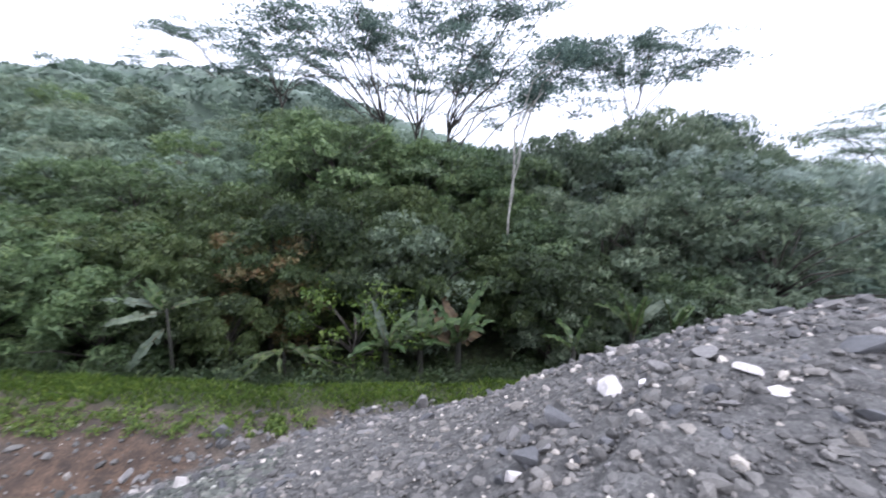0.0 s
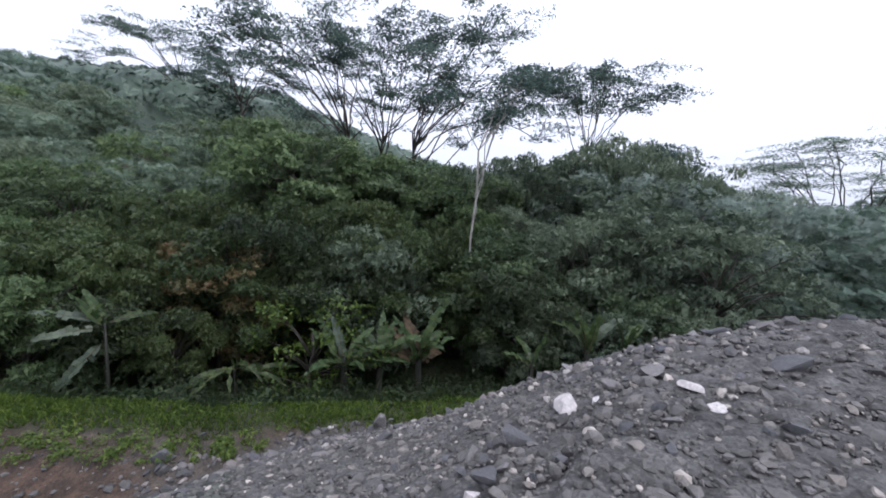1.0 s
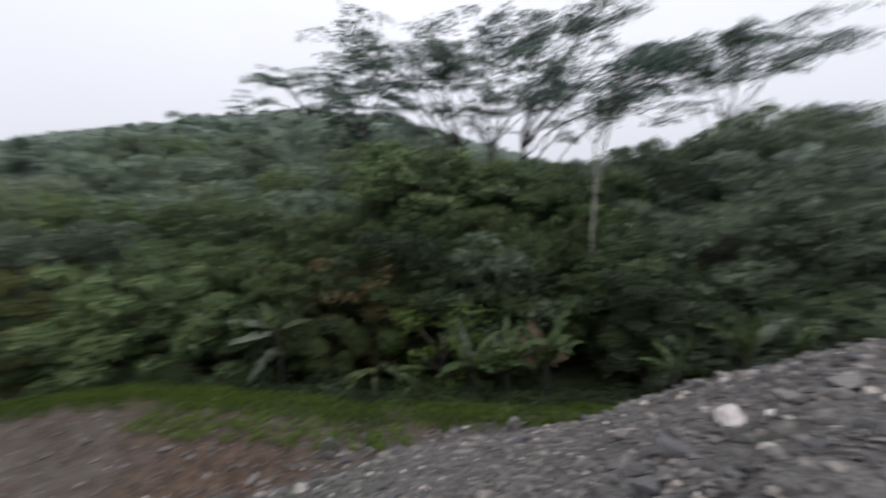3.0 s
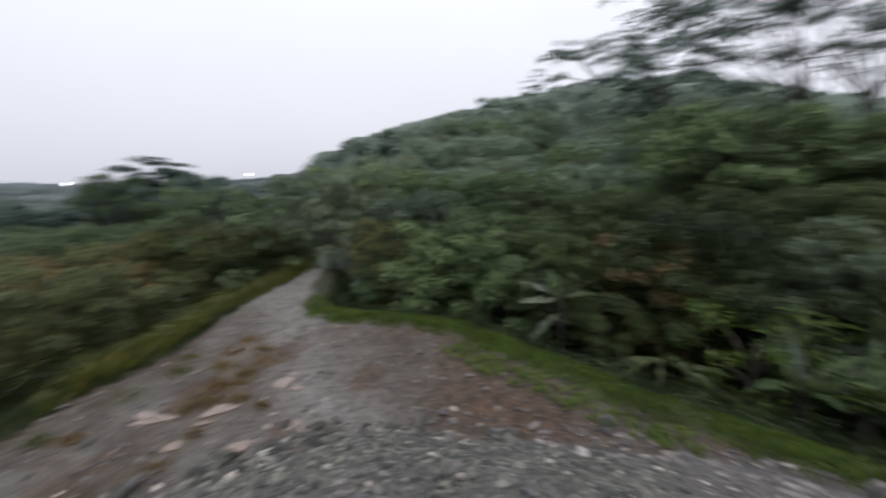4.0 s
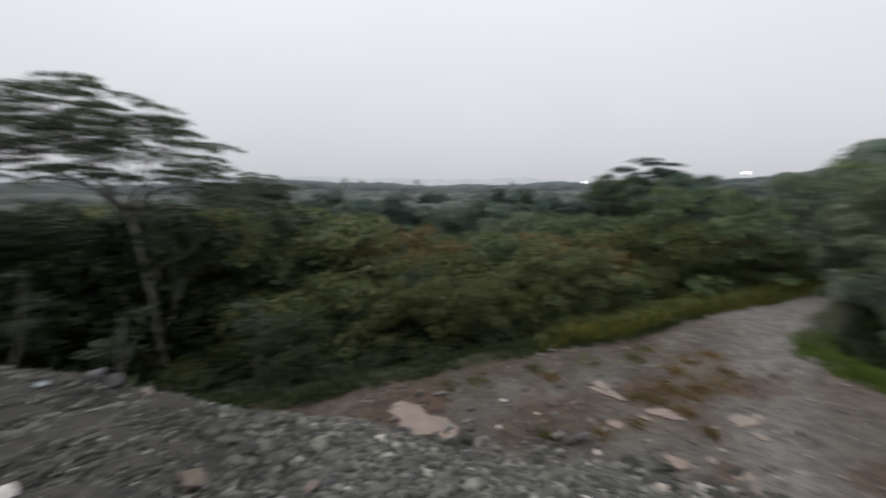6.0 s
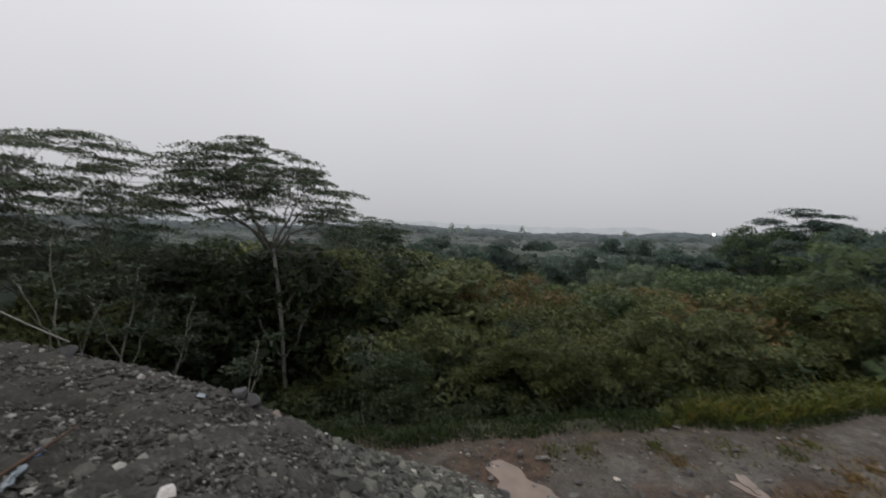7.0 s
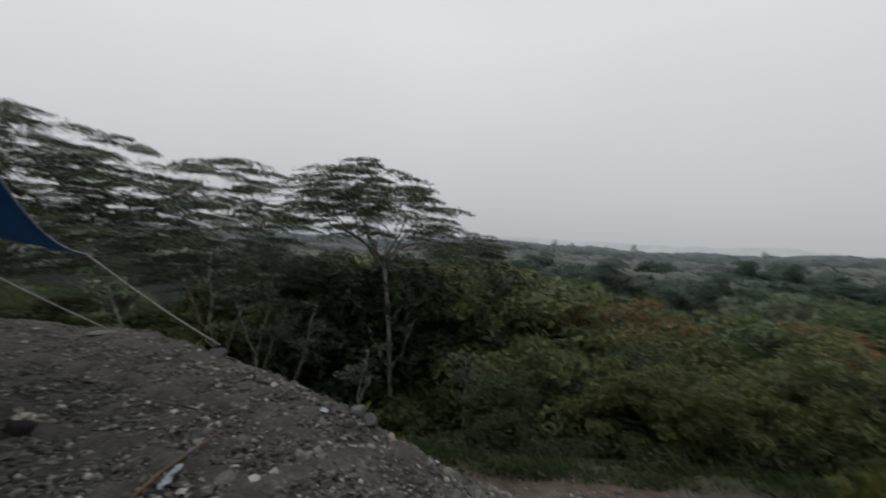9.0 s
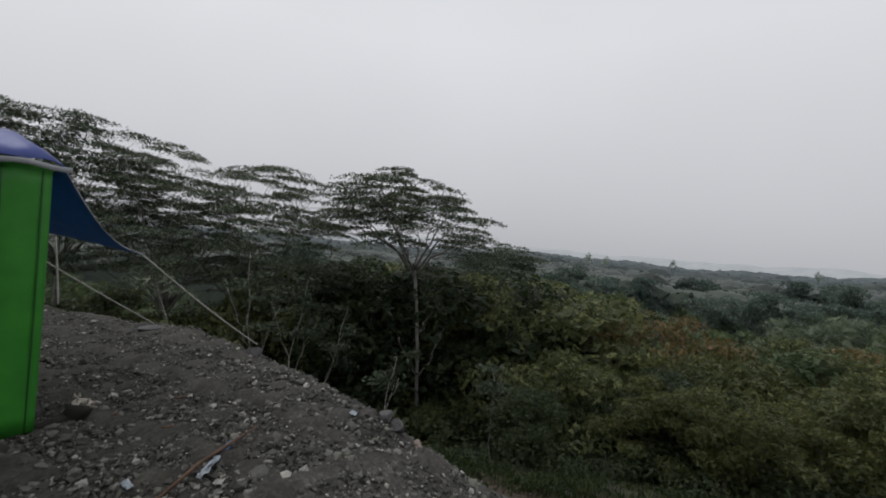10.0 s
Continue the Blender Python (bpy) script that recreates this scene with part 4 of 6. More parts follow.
# trees over the ditch, their leaves coloured dark for shade
EDGE = [broad_tree(190 + i, m, 46, 270, 0.037, 0.5, low=lo, size=(0.075, 0.14), stem=0.013) for i, (m, lo) in enumerate([(leaf_edge_shade, 0.48), (leaf_edge_shade_mid, 0.34), (leaf_edge_shade, 0.2), (leaf_edge_shade_mid, 0.42)])]
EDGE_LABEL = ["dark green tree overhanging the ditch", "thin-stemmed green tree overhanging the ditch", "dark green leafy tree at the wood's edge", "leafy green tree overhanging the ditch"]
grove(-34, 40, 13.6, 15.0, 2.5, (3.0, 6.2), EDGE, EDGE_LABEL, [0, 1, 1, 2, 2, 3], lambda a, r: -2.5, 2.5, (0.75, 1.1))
grove(39, 66, 14.6, 17.8, 2.4, (3.0, 5.6), NEAR, NEAR_LABEL, [0, 1, 1, 3, 4, 4], lambda a, r: min(wood_cap(a), 0.0), 2.0, (0.8, 1.2))
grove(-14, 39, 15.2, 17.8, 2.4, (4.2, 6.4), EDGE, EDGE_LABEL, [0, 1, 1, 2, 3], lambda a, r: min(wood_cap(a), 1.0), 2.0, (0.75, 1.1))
grove(-64, -33, 14.8, 17.5, 2.3, (3.0, 5.6), NEAR, NEAR_LABEL, [2, 7, 7], slope_cap, 2.0)
grove(-33, -14, 14.8, 17.5, 2.3, (3.0, 5.6), NEAR, NEAR_LABEL, [0, 0, 2], slope_cap, 2.0)
grove(-14, 72, 18.5, 25, 2.9, (4.0, 8.5), NEAR, NEAR_LABEL, [0, 1, 1, 2, 3, 4, 4, 5], slope_cap, 2.0)
# pale leaf_hazy and lightened leaf_blue carry the mist in their colour
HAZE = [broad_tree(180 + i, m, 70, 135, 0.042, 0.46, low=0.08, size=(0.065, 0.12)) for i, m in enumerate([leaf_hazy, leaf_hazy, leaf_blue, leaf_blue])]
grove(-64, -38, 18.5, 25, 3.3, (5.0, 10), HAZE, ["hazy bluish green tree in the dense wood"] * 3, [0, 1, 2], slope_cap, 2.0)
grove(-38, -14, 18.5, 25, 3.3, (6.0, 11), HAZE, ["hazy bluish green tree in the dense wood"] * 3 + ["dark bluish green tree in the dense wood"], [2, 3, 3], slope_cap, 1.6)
# the uneven skyline of the wood beyond the heap: bearing, distance, elevation of the top
for i, (az, r, el, k, w) in enumerate([(-10.2, 25, 6.0, 3, 0.75), (-13.4, 26, 7.4, 3, 0.8), (-16.4, 25, 8.2, 2, 0.7), (-19.2, 27, 9.0, 3, 0.75), (-22.4, 26, 8.6, 3, 0.7), (-25.4, 27, 10.8, 2, 0.62), (-28.4, 28, 11.4, 2, 0.62), (-31.0, 26, 9.6, 3, 0.6),
                                       (-33.8, 29, 9.3, 2, 0.55), (-36.0, 27, 7.9, 3, 0.6), (-38.4, 29, 6.9, 2, 0.62), (-40.8, 28, 5.9, 2, 0.66), (-43.2, 30, 4.9, 0, 0.7)]):
    h = 1.6 + r * math.tan(radians(el)) - P(az, r).z
    plant_tree("tree", HAZE[k], stand(az, r, h, i * 1.7, 0.1, w), "tall dark green tree on the skyline of the wood", "trees of the wood")
grove(-11, 17, 23, 27, 2.8, (7, 12), NEAR, NEAR_LABEL, [0, 1, 2, 3, 4], lambda a, r: float(np.interp(a, [-12, -5, 1, 9, 20], [5.0, 6.2, 7.8, 9.8, 10.6])), 0.8)
grove(67, 82, 26, 56, 4.6, (5, 9), FAR, FAR_LABEL, [0, 0, 2], slope_cap, 1.2, group="dark green woods at the end of the road", joined="road_end_woods")
grove(-12, 66, 26, 56, 4.6, (5.5, 11), FAR, FAR_LABEL, [1, 2, 3, 3], slope_cap, 1.2, group="misty green woods up the slope", joined="slope_woods")
HILL = [broad_tree(220 + i, m, 30, 64, 0.062, 0.46, low=0.2, size=(0.08, 0.15)) for i, m in enumerate([leaf_hill, leaf_misty])]
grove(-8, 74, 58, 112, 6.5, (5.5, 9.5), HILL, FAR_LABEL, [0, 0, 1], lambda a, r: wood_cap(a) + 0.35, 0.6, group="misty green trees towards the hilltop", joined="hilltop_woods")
grove(-62, -12, 26, 50, 4.6, (6.5, 11), FAR, FAR_LABEL, [4, 4, 3], slope_cap, 1.2, group="hazy woods beyond the heap", joined="hazy_woods")


def valley_cap(a):
    return float(np.interp(a, [60, 66, 76, 85, 90, 99, 108, 118, 126, 131, 145, 160, 175, 200], [3, 2.5, 1.5, 1.0, 0.3, -0.6, -1.3, -1.6, -1.6, -1.4, -1.6, -2.0, -2.2, -2.2]))


def deep_cap(a, r):
    top = float(np.interp(r, [13, 15, 18, 22, 28, 36, 46, 60], [-13, -11, -9, -7.2, -5.4, -4.4, -3.6, -3.1]))
    if 83.5 < a < 89.5 and r < 62:
        return -8.0
    if 163 < a < 187 and r < 40:
        top = min(top, -6.5)
    if 138 < a < 172 and r < 19.0:
        return -40.0
    if 131 < a < 175 and r < 24:
        top = min(top, -14.0)
    return min(top + float(np.interp(a, [94, 106], [2.5, 0.0])), valley_cap(a))


grove(94, 196, 13.5, 25, 3.1, (5, 10), DEEP, DEEP_LABEL, [0, 0, 1, 1, 2], deep_cap, 3.2, (0.9, 1.35), "trees of the valley")
grove(128, 166, 24, 33, 3.2, (11, 16), DEEP, DEEP_LABEL, [1, 0, 0], lambda a, r: float(np.interp(a, [128, 133, 150, 158, 166], [-2.4, -1.6, -1.4, -2.4, -4.5])) - 0.06 * (33 - r), 0.5, (0.9, 1.35), "trees of the valley")
grove(72, 196, 26, 36, 4.2, (7, 12), DEEP, DEEP_LABEL, [0, 0, 2, 2, 3, 4], deep_cap, 2.4, (0.9, 1.35), "trees of the valley")
grove(68, 196, 38, 60, 6.0, (8, 13), FAR, FAR_LABEL, [0, 0, 2, 2], deep_cap, 0.9, (0.9, 1.3), "green woods down in the valley", joined="lower_woods")


def canopy(name, az0, az1, r0, r1, width, high, mat, seed, label, level, leaf, per, cell=6.0, cap=None):
    """Crowns beyond counting: one closed, billowing roof of leaves over the land, with loose leaves upon it.
    level(az, r) gives the height at which the crowns sit, cap(az) the highest elevation that they reach."""
    g, s = np.random.default_rng(seed), Soup()
    na = int(radians(az1 - az0) * math.sqrt(r0 * r1) / (width / cell))
    nr = int(math.log(r1 / r0) / (width / cell / math.sqrt(r0 * r1)))
    A, R = np.meshgrid(np.linspace(az0, az1, na), np.geomspace(r0, r1, nr))
    X, Y = -R * np.sin(np.radians(A)), R * np.cos(np.radians(A))
    count = int(2.6 * radians(az1 - az0) * (r1 * r1 - r0 * r0) / 2 / (math.pi * width * width / 4))
    roof = (lambda aa, rr: 1.6 + rr * np.tan(np.radians(cap(aa)))) if cap else (lambda aa, rr: 1e9 + 0 * rr)
    base, bump = np.minimum(level(A, R), roof(A, R) - 0.75 * high), np.zeros_like(R)
    for _ in range(count):
        a, r = g.uniform(az0, az1), math.sqrt(g.uniform(r0 * r0, r1 * r1))
        w, h = width * g.uniform(0.35, 0.75), high * g.uniform(0.35, 1.0)
        x, y = -r * math.sin(radians(a)), r * math.cos(radians(a))
        j0, j1 = np.searchsorted(R[:, 0], (r - w, r + w))
        half = math.degrees(w / r)
        i0, i1 = np.searchsorted(A[0], (a - half, a + half))
        if j1 <= j0 or i1 <= i0:
            continue
        d = np.hypot(X[j0:j1, i0:i1] - x, Y[j0:j1, i0:i1] - y) / w
        bump[j0:j1, i0:i1] = np.maximum(bump[j0:j1, i0:i1], h * np.sqrt(np.clip(1 - d * d, 0, 1)))
        z = float(level(np.array(a), np.array(r)))
        z = min(z, float(roof(np.array(a), np.array(r))) - 0.75 * high)
        dv = unit(g.normal(size=(per, 3)) * np.array([1, 1, 0.7]))
        dv[:, 2] = np.abs(dv[:, 2])
        leaves(s, np.array([x, y, z]) + dv * np.array([w, w, h]) * g.uniform(0.94, 1.06, (per, 1)), dv + g.normal(size=(per, 3)) * 0.3, leaf * g.uniform(0.6, 1.3, per), g, 0.8)
    Z = base + bump + 0.05 * high * wobble(X * 9 / width, Y * 9 / width, seed)
    Z[0], Z[-1] = ground_height(X[0], Y[0]) - 0.5, ground_height(X[-1], Y[-1]) - 0.5
    k = np.arange(nr * na).reshape(nr, na)
    s.add(np.stack([X, Y, Z], -1), np.stack([k[:-1, :-1], k[1:, :-1], k[1:, 1:], k[:-1, 1:]], -1).reshape(-1, 4))
    me = s.mesh(name, mat, True)
    return tagged(new(name, me), label, "woods", kind="stuff")


def rising(e0, e1, r0, r1):
    """Crowns whose seat climbs from one elevation to another with the distance."""
    return lambda a, r: np.maximum(1.6 + r * np.tan(np.radians(e0 + (e1 - e0) * np.clip((r - r0) / (r1 - r0), 0, 1) + 0.25 * np.sin(np.radians(a) * 9.0) + 0.12 * np.sin(np.radians(a) * 31.0))), ground_height(-r * np.sin(np.radians(a)), r * np.cos(np.radians(a))))


def upslope(lift):
    return lambda a, r: ground_height(-r * np.sin(np.radians(a)), r * np.cos(np.radians(a))) + lift


canopy("hillside_woods", -8, 82, 56, 122, 5.5, 4.0, leaf_hill, 31, "misty green woods covering the hill", upslope(3.6), 0.62, 130, cap=np.vectorize(wood_cap))
canopy("side_woods", -62, -8, 50, 100, 6.0, 3.5, leaf_hill, 32, "misty green woods beyond the heap", upslope(5.0), 0.6, 30, cap=np.vectorize(lambda a: min(4.0, wood_cap(a))))
# four bands of woods; distance haze is graded in their leaf colours
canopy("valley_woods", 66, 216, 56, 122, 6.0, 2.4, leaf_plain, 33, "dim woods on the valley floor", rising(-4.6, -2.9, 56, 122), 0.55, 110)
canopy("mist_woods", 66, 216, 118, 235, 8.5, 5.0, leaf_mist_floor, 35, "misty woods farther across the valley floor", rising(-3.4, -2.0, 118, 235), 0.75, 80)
canopy("plain_woods", 66, 216, 228, 420, 11.0, 8.0, leaf_haze_grey, 34, "woods far across the plain, haze in their grey-green", rising(-2.3, -1.3, 228, 420), 1.1, 26)
canopy("distant_woods", 66, 216, 400, 760, 17.0, 11.0, leaf_haze_far, 36, "woods at the end of the plain, paled by painted haze", rising(-1.5, -0.6, 400, 760), 2.0, 16)

# more feathery crowns over the valley floor
FLATS = [feather_tree(10.0, rad, 4.5, lim, 200 + i, thick=0.14, density=1.2) for i, (rad, lim) in enumerate([(4.2, 9), (5.2, 11), (3.4, 8)])]
for i, (az, r, el) in enumerate([(98, 58, -0.7), (106, 50, -2.2), (112, 66, -1.2), (119, 56, -1.9), (126, 60, -1.1), (94, 44, -2.0), (102, 74, -0.7), (140, 60, -0.9), (164, 48, -0.5), (123, 44, -3.0), (79, 46, 1.2), (88, 70, 0.6)]):
    foot = P(az, r)
    h = 1.6 + r * math.tan(radians(el)) - foot.z
    plant_tree("feather_tree", FLATS[i % 3], Matrix.Translation(foot) @ Matrix.Rotation(i * 1.1, 4, "Z") @ Matrix.Diagonal((1.0, 1.0, h / 10.0, 1)), "flat-topped feathery tree over the valley floor", "feathery trees of the valley")

# the large crowns at the brink of the valley
BIG = [broad_tree(170 + i, m, 84, 330, 0.026, 0.52, low=0.2, size=(0.065, 0.12)) for i, m in enumerate([leaf_valley_warm, leaf_rust, leaf_valley, leaf_dark])]
for az, r, el, k, wide, label in [(113, 21, -8.0, 0, 1.05, "large olive-leaved tree on the valley side"), (119, 24, -4.6, 1, 0.9, "large tree with rusty young leaves at its top"), (105, 22, -8.2, 0, 1.0, "large olive-leaved tree on the valley side"),
                                  (127, 20, -8.5, 2, 1.0, "large dark tree on the valley side"), (98, 26, -4.6, 2, 1.0, "large dark tree beyond the dirt road"), (91, 30, -2.6, 3, 0.9, "large green tree beyond the dirt road"), (87.0, 57, 2.3, 3, 0.62, "large dark green tree beyond the dirt road"), (80.5, 58, 2.0, 3, 0.6, "large dark green tree beyond the dirt road"),
                                  (134, 26, -4.5, 2, 1.0, "large dark tree on the valley side"), (142, 27, -4.2, 2, 1.0, "large dark tree on the valley side"), (152, 28, -4.0, 2, 1.0, "large dark tree below the heap")]:
    h = 1.6 + r * math.tan(radians(el)) - P(az, r).z
    plant_tree("tree", BIG[k], stand(az, r, h, az * 0.3, 0.1, wide), label, "large trees of the valley side")

LONE = feather_tree(10.0, 3.4, 6.0, 8, 210, thick=0.14, density=0.4, mat=leaf_hazy)
for i, (az, r, el) in enumerate([(124.3, 240, 0.75), (122.2, 260, 0.45), (114.4, 280, 0.6), (101.0, 300, 0.4)]):
    foot = P(az, r)
    h = 1.6 + r * math.tan(radians(el)) - foot.z
    plant_tree("feather_tree", LONE, Matrix.Translation(foot) @ Matrix.Rotation(i * 1.3, 4, "Z") @ Matrix.Diagonal((0.62, 0.62, h / 10.0, 1)), "lone tree standing above the far misty woods", "lone far trees")

# ---- banana plants, verge grass, undergrowth ----
def banana_blade(length, width, droop, rng, torn=0.5):
    """One long leaf along +x that arches over, with a folded midrib and a torn edge."""
    n = 12
    s = Soup()
    t = np.linspace(0, 1, n)
    bendy = np.cumsum(np.r_[0, np.full(n - 1, droop / (n - 1))] + 0)
    dx, dz = np.cos(bendy), -np.sin(bendy)
    px, pz = np.cumsum(dx) * length / n, np.cumsum(dz) * length / n
    half = width * np.clip(np.sin(t ** 0.75 * math.pi) ** 0.55, 0.04, 1) * 0.5
    for sgn in (1, -1):
        for i in range(n - 1):
            cut = rng.random() < torn * 0.35
            sag = rng.normal() * 0.03 * length * (2.0 if cut else 0.6)
            w0, w1 = half[i] * rng.uniform(0.85, 1.05), half[i + 1] * rng.uniform(0.8, 1.0) * (0.8 if cut else 1)
            v = [(px[i], 0, pz[i]), (px[i + 1], 0, pz[i + 1]),
                 (px[i + 1] + 0.05 * length * 0.3, sgn * w1, pz[i + 1] + w1 * 0.18 + sag), (px[i] + 0.05 * length * 0.3, sgn * w0, pz[i] + w0 * 0.18 + sag)]
            s.add(v, [[0, 1, 2, 3] if sgn > 0 else [3, 2, 1, 0]])
    rib = Soup()
    tube(rib, list(zip(px, 0 * px, pz - 0.012)), np.linspace(0.024, 0.006, n), 5)
    return s, rib


def banana_plant(p, size, blades, seed, mats, label, rises=(0.4, 1.3), reach=(0.32, 0.5)):
    g = np.random.default_rng(seed)
    t = holder("banana_plant", label, "banana plant", "banana plants at the wood's edge")
    st, spin, facing = Soup(), g.uniform(0, 6.28), 0.7 if p.y > 0 else -0.7
    hs = size * (0.62 if mats[0] is leaf_pale else 0.38 if rises[0] > 0.8 else 0.5)
    tube(st, [(0, 0, -0.1), (0.02, 0.01, hs * 0.5), (0.03, -0.02, hs), (0.03, 0.0, hs * 1.12)], (0.10 * size / 3, 0.085 * size / 3, 0.06 * size / 3, 0.03 * size / 3), 8)
    piece("stem", st.mesh("banana_stem", stem_shade, True), t)
    for i in range(blades):
        rise = g.uniform(*rises) if i < blades - 1 else rises[1]
        s, rib = banana_blade(size * g.uniform(*reach), size * g.uniform(0.07, 0.10) * (0.8 if mats[0] is leaf_pale else 1.0), g.uniform(0.5, 1.5) if rise < 1.2 else 0.4, g)
        ob = piece("leaf", s.mesh("banana_leaf", mats[i % len(mats)]), t)
        piece("midrib", rib.mesh("midrib", stem_banana, True), ob)
        ob.matrix_basis = Matrix.Translation((0.03, 0, hs * g.uniform(0.85, 1.08))) @ Euler((g.normal() * 0.2 + facing * math.cos(spin + i * 2.4), -rise, i * 2.4 + g.normal() * 0.3), "XYZ").to_matrix().to_4x4()
    t.matrix_basis = Matrix.Translation(p) @ Euler((0, 0, spin)).to_matrix().to_4x4()
    return t


GREEN, OLD = [leaf_banana], [leaf_banana, leaf_pale, leaf_banana]
BANANAS = [
    (7.5, 11.2, 3.5, 6, OLD, "banana plant with broad light green leaves"), (2.6, 11.4, 3.6, 6, GREEN, "green banana plant at the wood's edge"),
    (-2.8, 11.6, 3.8, 7, [leaf_banana, leaf_dead, leaf_banana], "banana plant with dead brown lower leaves"),
    (-18.5, 12.2, 3.2, 1, GREEN, "young banana plant with few upright leaves"), (-27.5, 12.6, 3.3, 5, OLD, "banana plant behind the gravel heap"),
    (-31.5, 13.4, 3.1, 2, GREEN, "slim banana plant behind the gravel heap"),
    (152, 13.5, 2.80, 6, [leaf_herb], "banana plant below the edge of the heap"), (143, 14.5, 2.40, 6, [leaf_herb], "small banana plant below the heap"),
    (156, 15.0, 2.50, 5, [leaf_herb], "small banana plant below the heap"),
]
for i, (az, r, size, blades, mats, label) in enumerate(BANANAS):
    banana_plant(P(az - (3.5 if -25 < az < 100 else 1.5 if az < 0 else 0.0), r), size, blades + (2 if blades < 5 or mats[0] is leaf_pale else 5), 300 + i, mats, label, (-0.1, 0.75) if mats[0] is leaf_pale else (0.9, 1.45) if az < -15 else (0.4, 1.3))


def posed_banana(p, stem, blades, seed, label):
    """A banana plant whose few leaves are set one by one: turn, rise, length, width, droop, height on the stem."""
    g = np.random.default_rng(seed)
    t = holder("banana_plant", label, "banana plant", "banana plants at the wood's edge")
    st = Soup()
    tube(st, [(0, 0, -0.1), (0.03, 0.01, stem * 0.5), (0.0, -0.02, stem)], (0.045, 0.04, 0.025), 8)
    piece("stem", st.mesh("banana_stem", stem_shade, True), t)
    for turn, rise, length, width, droop, up, mat in blades:
        s, rib = banana_blade(length, width, droop, g, 0.8)
        ob = piece("leaf", s.mesh("banana_leaf", mat), t)
        piece("midrib", rib.mesh("midrib", stem_banana, True), ob)
        ob.matrix_basis = Matrix.Translation((0, 0, stem * up)) @ Euler((g.normal() * 0.15 + 0.9 * math.cos(radians(turn)), -rise, radians(turn)), "XYZ").to_matrix().to_4x4()
    t.matrix_basis = Matrix.Translation(p)
    return t


posed_banana(P(31.6, 11.6), 2.75, [(204, 0.4, 1.5, 0.24, 0.5, 1.0, leaf_pale), (222, 0.0, 1.3, 0.24, 0.3, 0.97, leaf_pale), (185, 1.1, 0.9, 0.2, 0.2, 1.0, leaf_banana),
                                  (210, 0.95, 1.1, 0.2, -0.1, 0.95, leaf_banana), (228, -0.75, 1.45, 0.26, 0.3, 0.85, leaf_pale), (30, 0.5, 1.1, 0.22, 1.0, 0.98, leaf_herb)], 320, "banana plant with big pale drooping leaves")
posed_banana(P(18.2, 11.0), 1.8, [(198 + k * 20.5, 0.75 - 0.2 * abs(k - 4.5) + 0.1 * (k % 3), 1.4 + 0.12 * (k % 4), 0.16, 1.4 + 0.2 * (k % 3), 1.0, leaf_herb) for k in range(11)], 321, "low dark banana plant with drooping fan of leaves")


def blades_of_grass(name, xs, ys, tall, wide, mat, seed, label, category="grass", flop=0.5):
    g = np.random.default_rng(seed)
    n = len(xs)
    z = ground_height(xs, ys)
    foot = np.stack([xs, ys, z - 0.02], -1)
    turn, h = g.uniform(0, math.tau, n), tall * g.uniform(0.45, 1.3, n)
    side = np.stack([np.cos(turn), np.sin(turn), 0 * turn], -1) * (wide * g.uniform(0.6, 1.3, n))[:, None] * 0.5
    lean = g.normal(size=(n, 2)) * flop * h[:, None]
    mid = foot + np.stack([lean[:, 0] * 0.35, lean[:, 1] * 0.35, h * 0.62], -1)
    tip = foot + np.stack([lean[:, 0], lean[:, 1], h * g.uniform(0.7, 1.0, n)], -1)
    v = np.stack([foot - side, foot + side, mid + side * 0.8, tip, mid - side * 0.8], 1)
    s = Soup()
    s.add(v, np.arange(5 * n).reshape(n, 5))
    return tagged(new(name, s.mesh(name, mat)), label, category, kind="stuff")


g = np.random.default_rng(8)


def verge_points(n, x0, x1, u0, u1, power=1.0):
    xs = g.uniform(x0, x1, n)
    us = u0 + (u1 - u0) * g.random(n) ** power
    return xs, np.interp(xs, VERGE_X, VERGE_Y) + us / 0.85


xs, ys = verge_points(60000, -16.5, 7, -0.4, 1.1)
keep = pile_height(xs, ys) < ground_height(xs, ys) - 0.02
keep &= g.random(len(xs)) < (0.65 + 0.5 * wobble(xs * 1.5, ys * 1.5, 6.0)) * smooth(verge(xs, ys) + 0.4 * wobble(xs * 2.3, ys * 2.3, 4.0), -0.25, 0.45) * (1 - 0.75 * smooth(-xs, 13.0, 16.0))
keep &= verge(xs, ys) > (0.2 + 0.2 * wobble(xs * 2.1, ys * 0.6, 3.0)) * smooth(-xs, -1.0, 2.0) * (1 - smooth(-xs, 7.2, 8.4))
blades_of_grass("verge_grass", xs[keep], ys[keep], 0.14, 0.022, leaf_grass, 41, "bright green grass verge below the wood")
# ditch grass takes the shade-dark leaf colour
xs, ys = verge_points(22000, -26, 10, 1.2, 4.5)
blades_of_grass("ditch_grass", xs, ys, 0.45, 0.05, leaf_shade, 42, "rank grass in the ditch, coloured dark for shade", flop=0.7)


def edge_points(n, y0, y1, v0, v1):
    ys = g.uniform(y0, y1, n)
    return np.interp(ys, VALLEY_Y, VALLEY_X) - g.uniform(v0, v1, n) / 0.72, ys


xs, ys = edge_points(20000, -1.5, 16, -0.25, 4.0)
keep = g.random(len(xs)) < 0.55 + 0.9 * wobble(xs * 1.2, ys * 1.2, 8.0)
xs, ys = xs[keep], ys[keep]
blades_of_grass("roadside_grass", xs, ys, 0.3, 0.035, leaf_olive, 43, "olive and yellowish grass beside the dirt road", flop=0.6)
xs, ys = edge_points(26000, -12, 4, -0.5, 1.6)
keep = g.random(len(xs)) < 0.5 + 0.9 * wobble(xs * 1.4, ys * 1.4, 2.0)
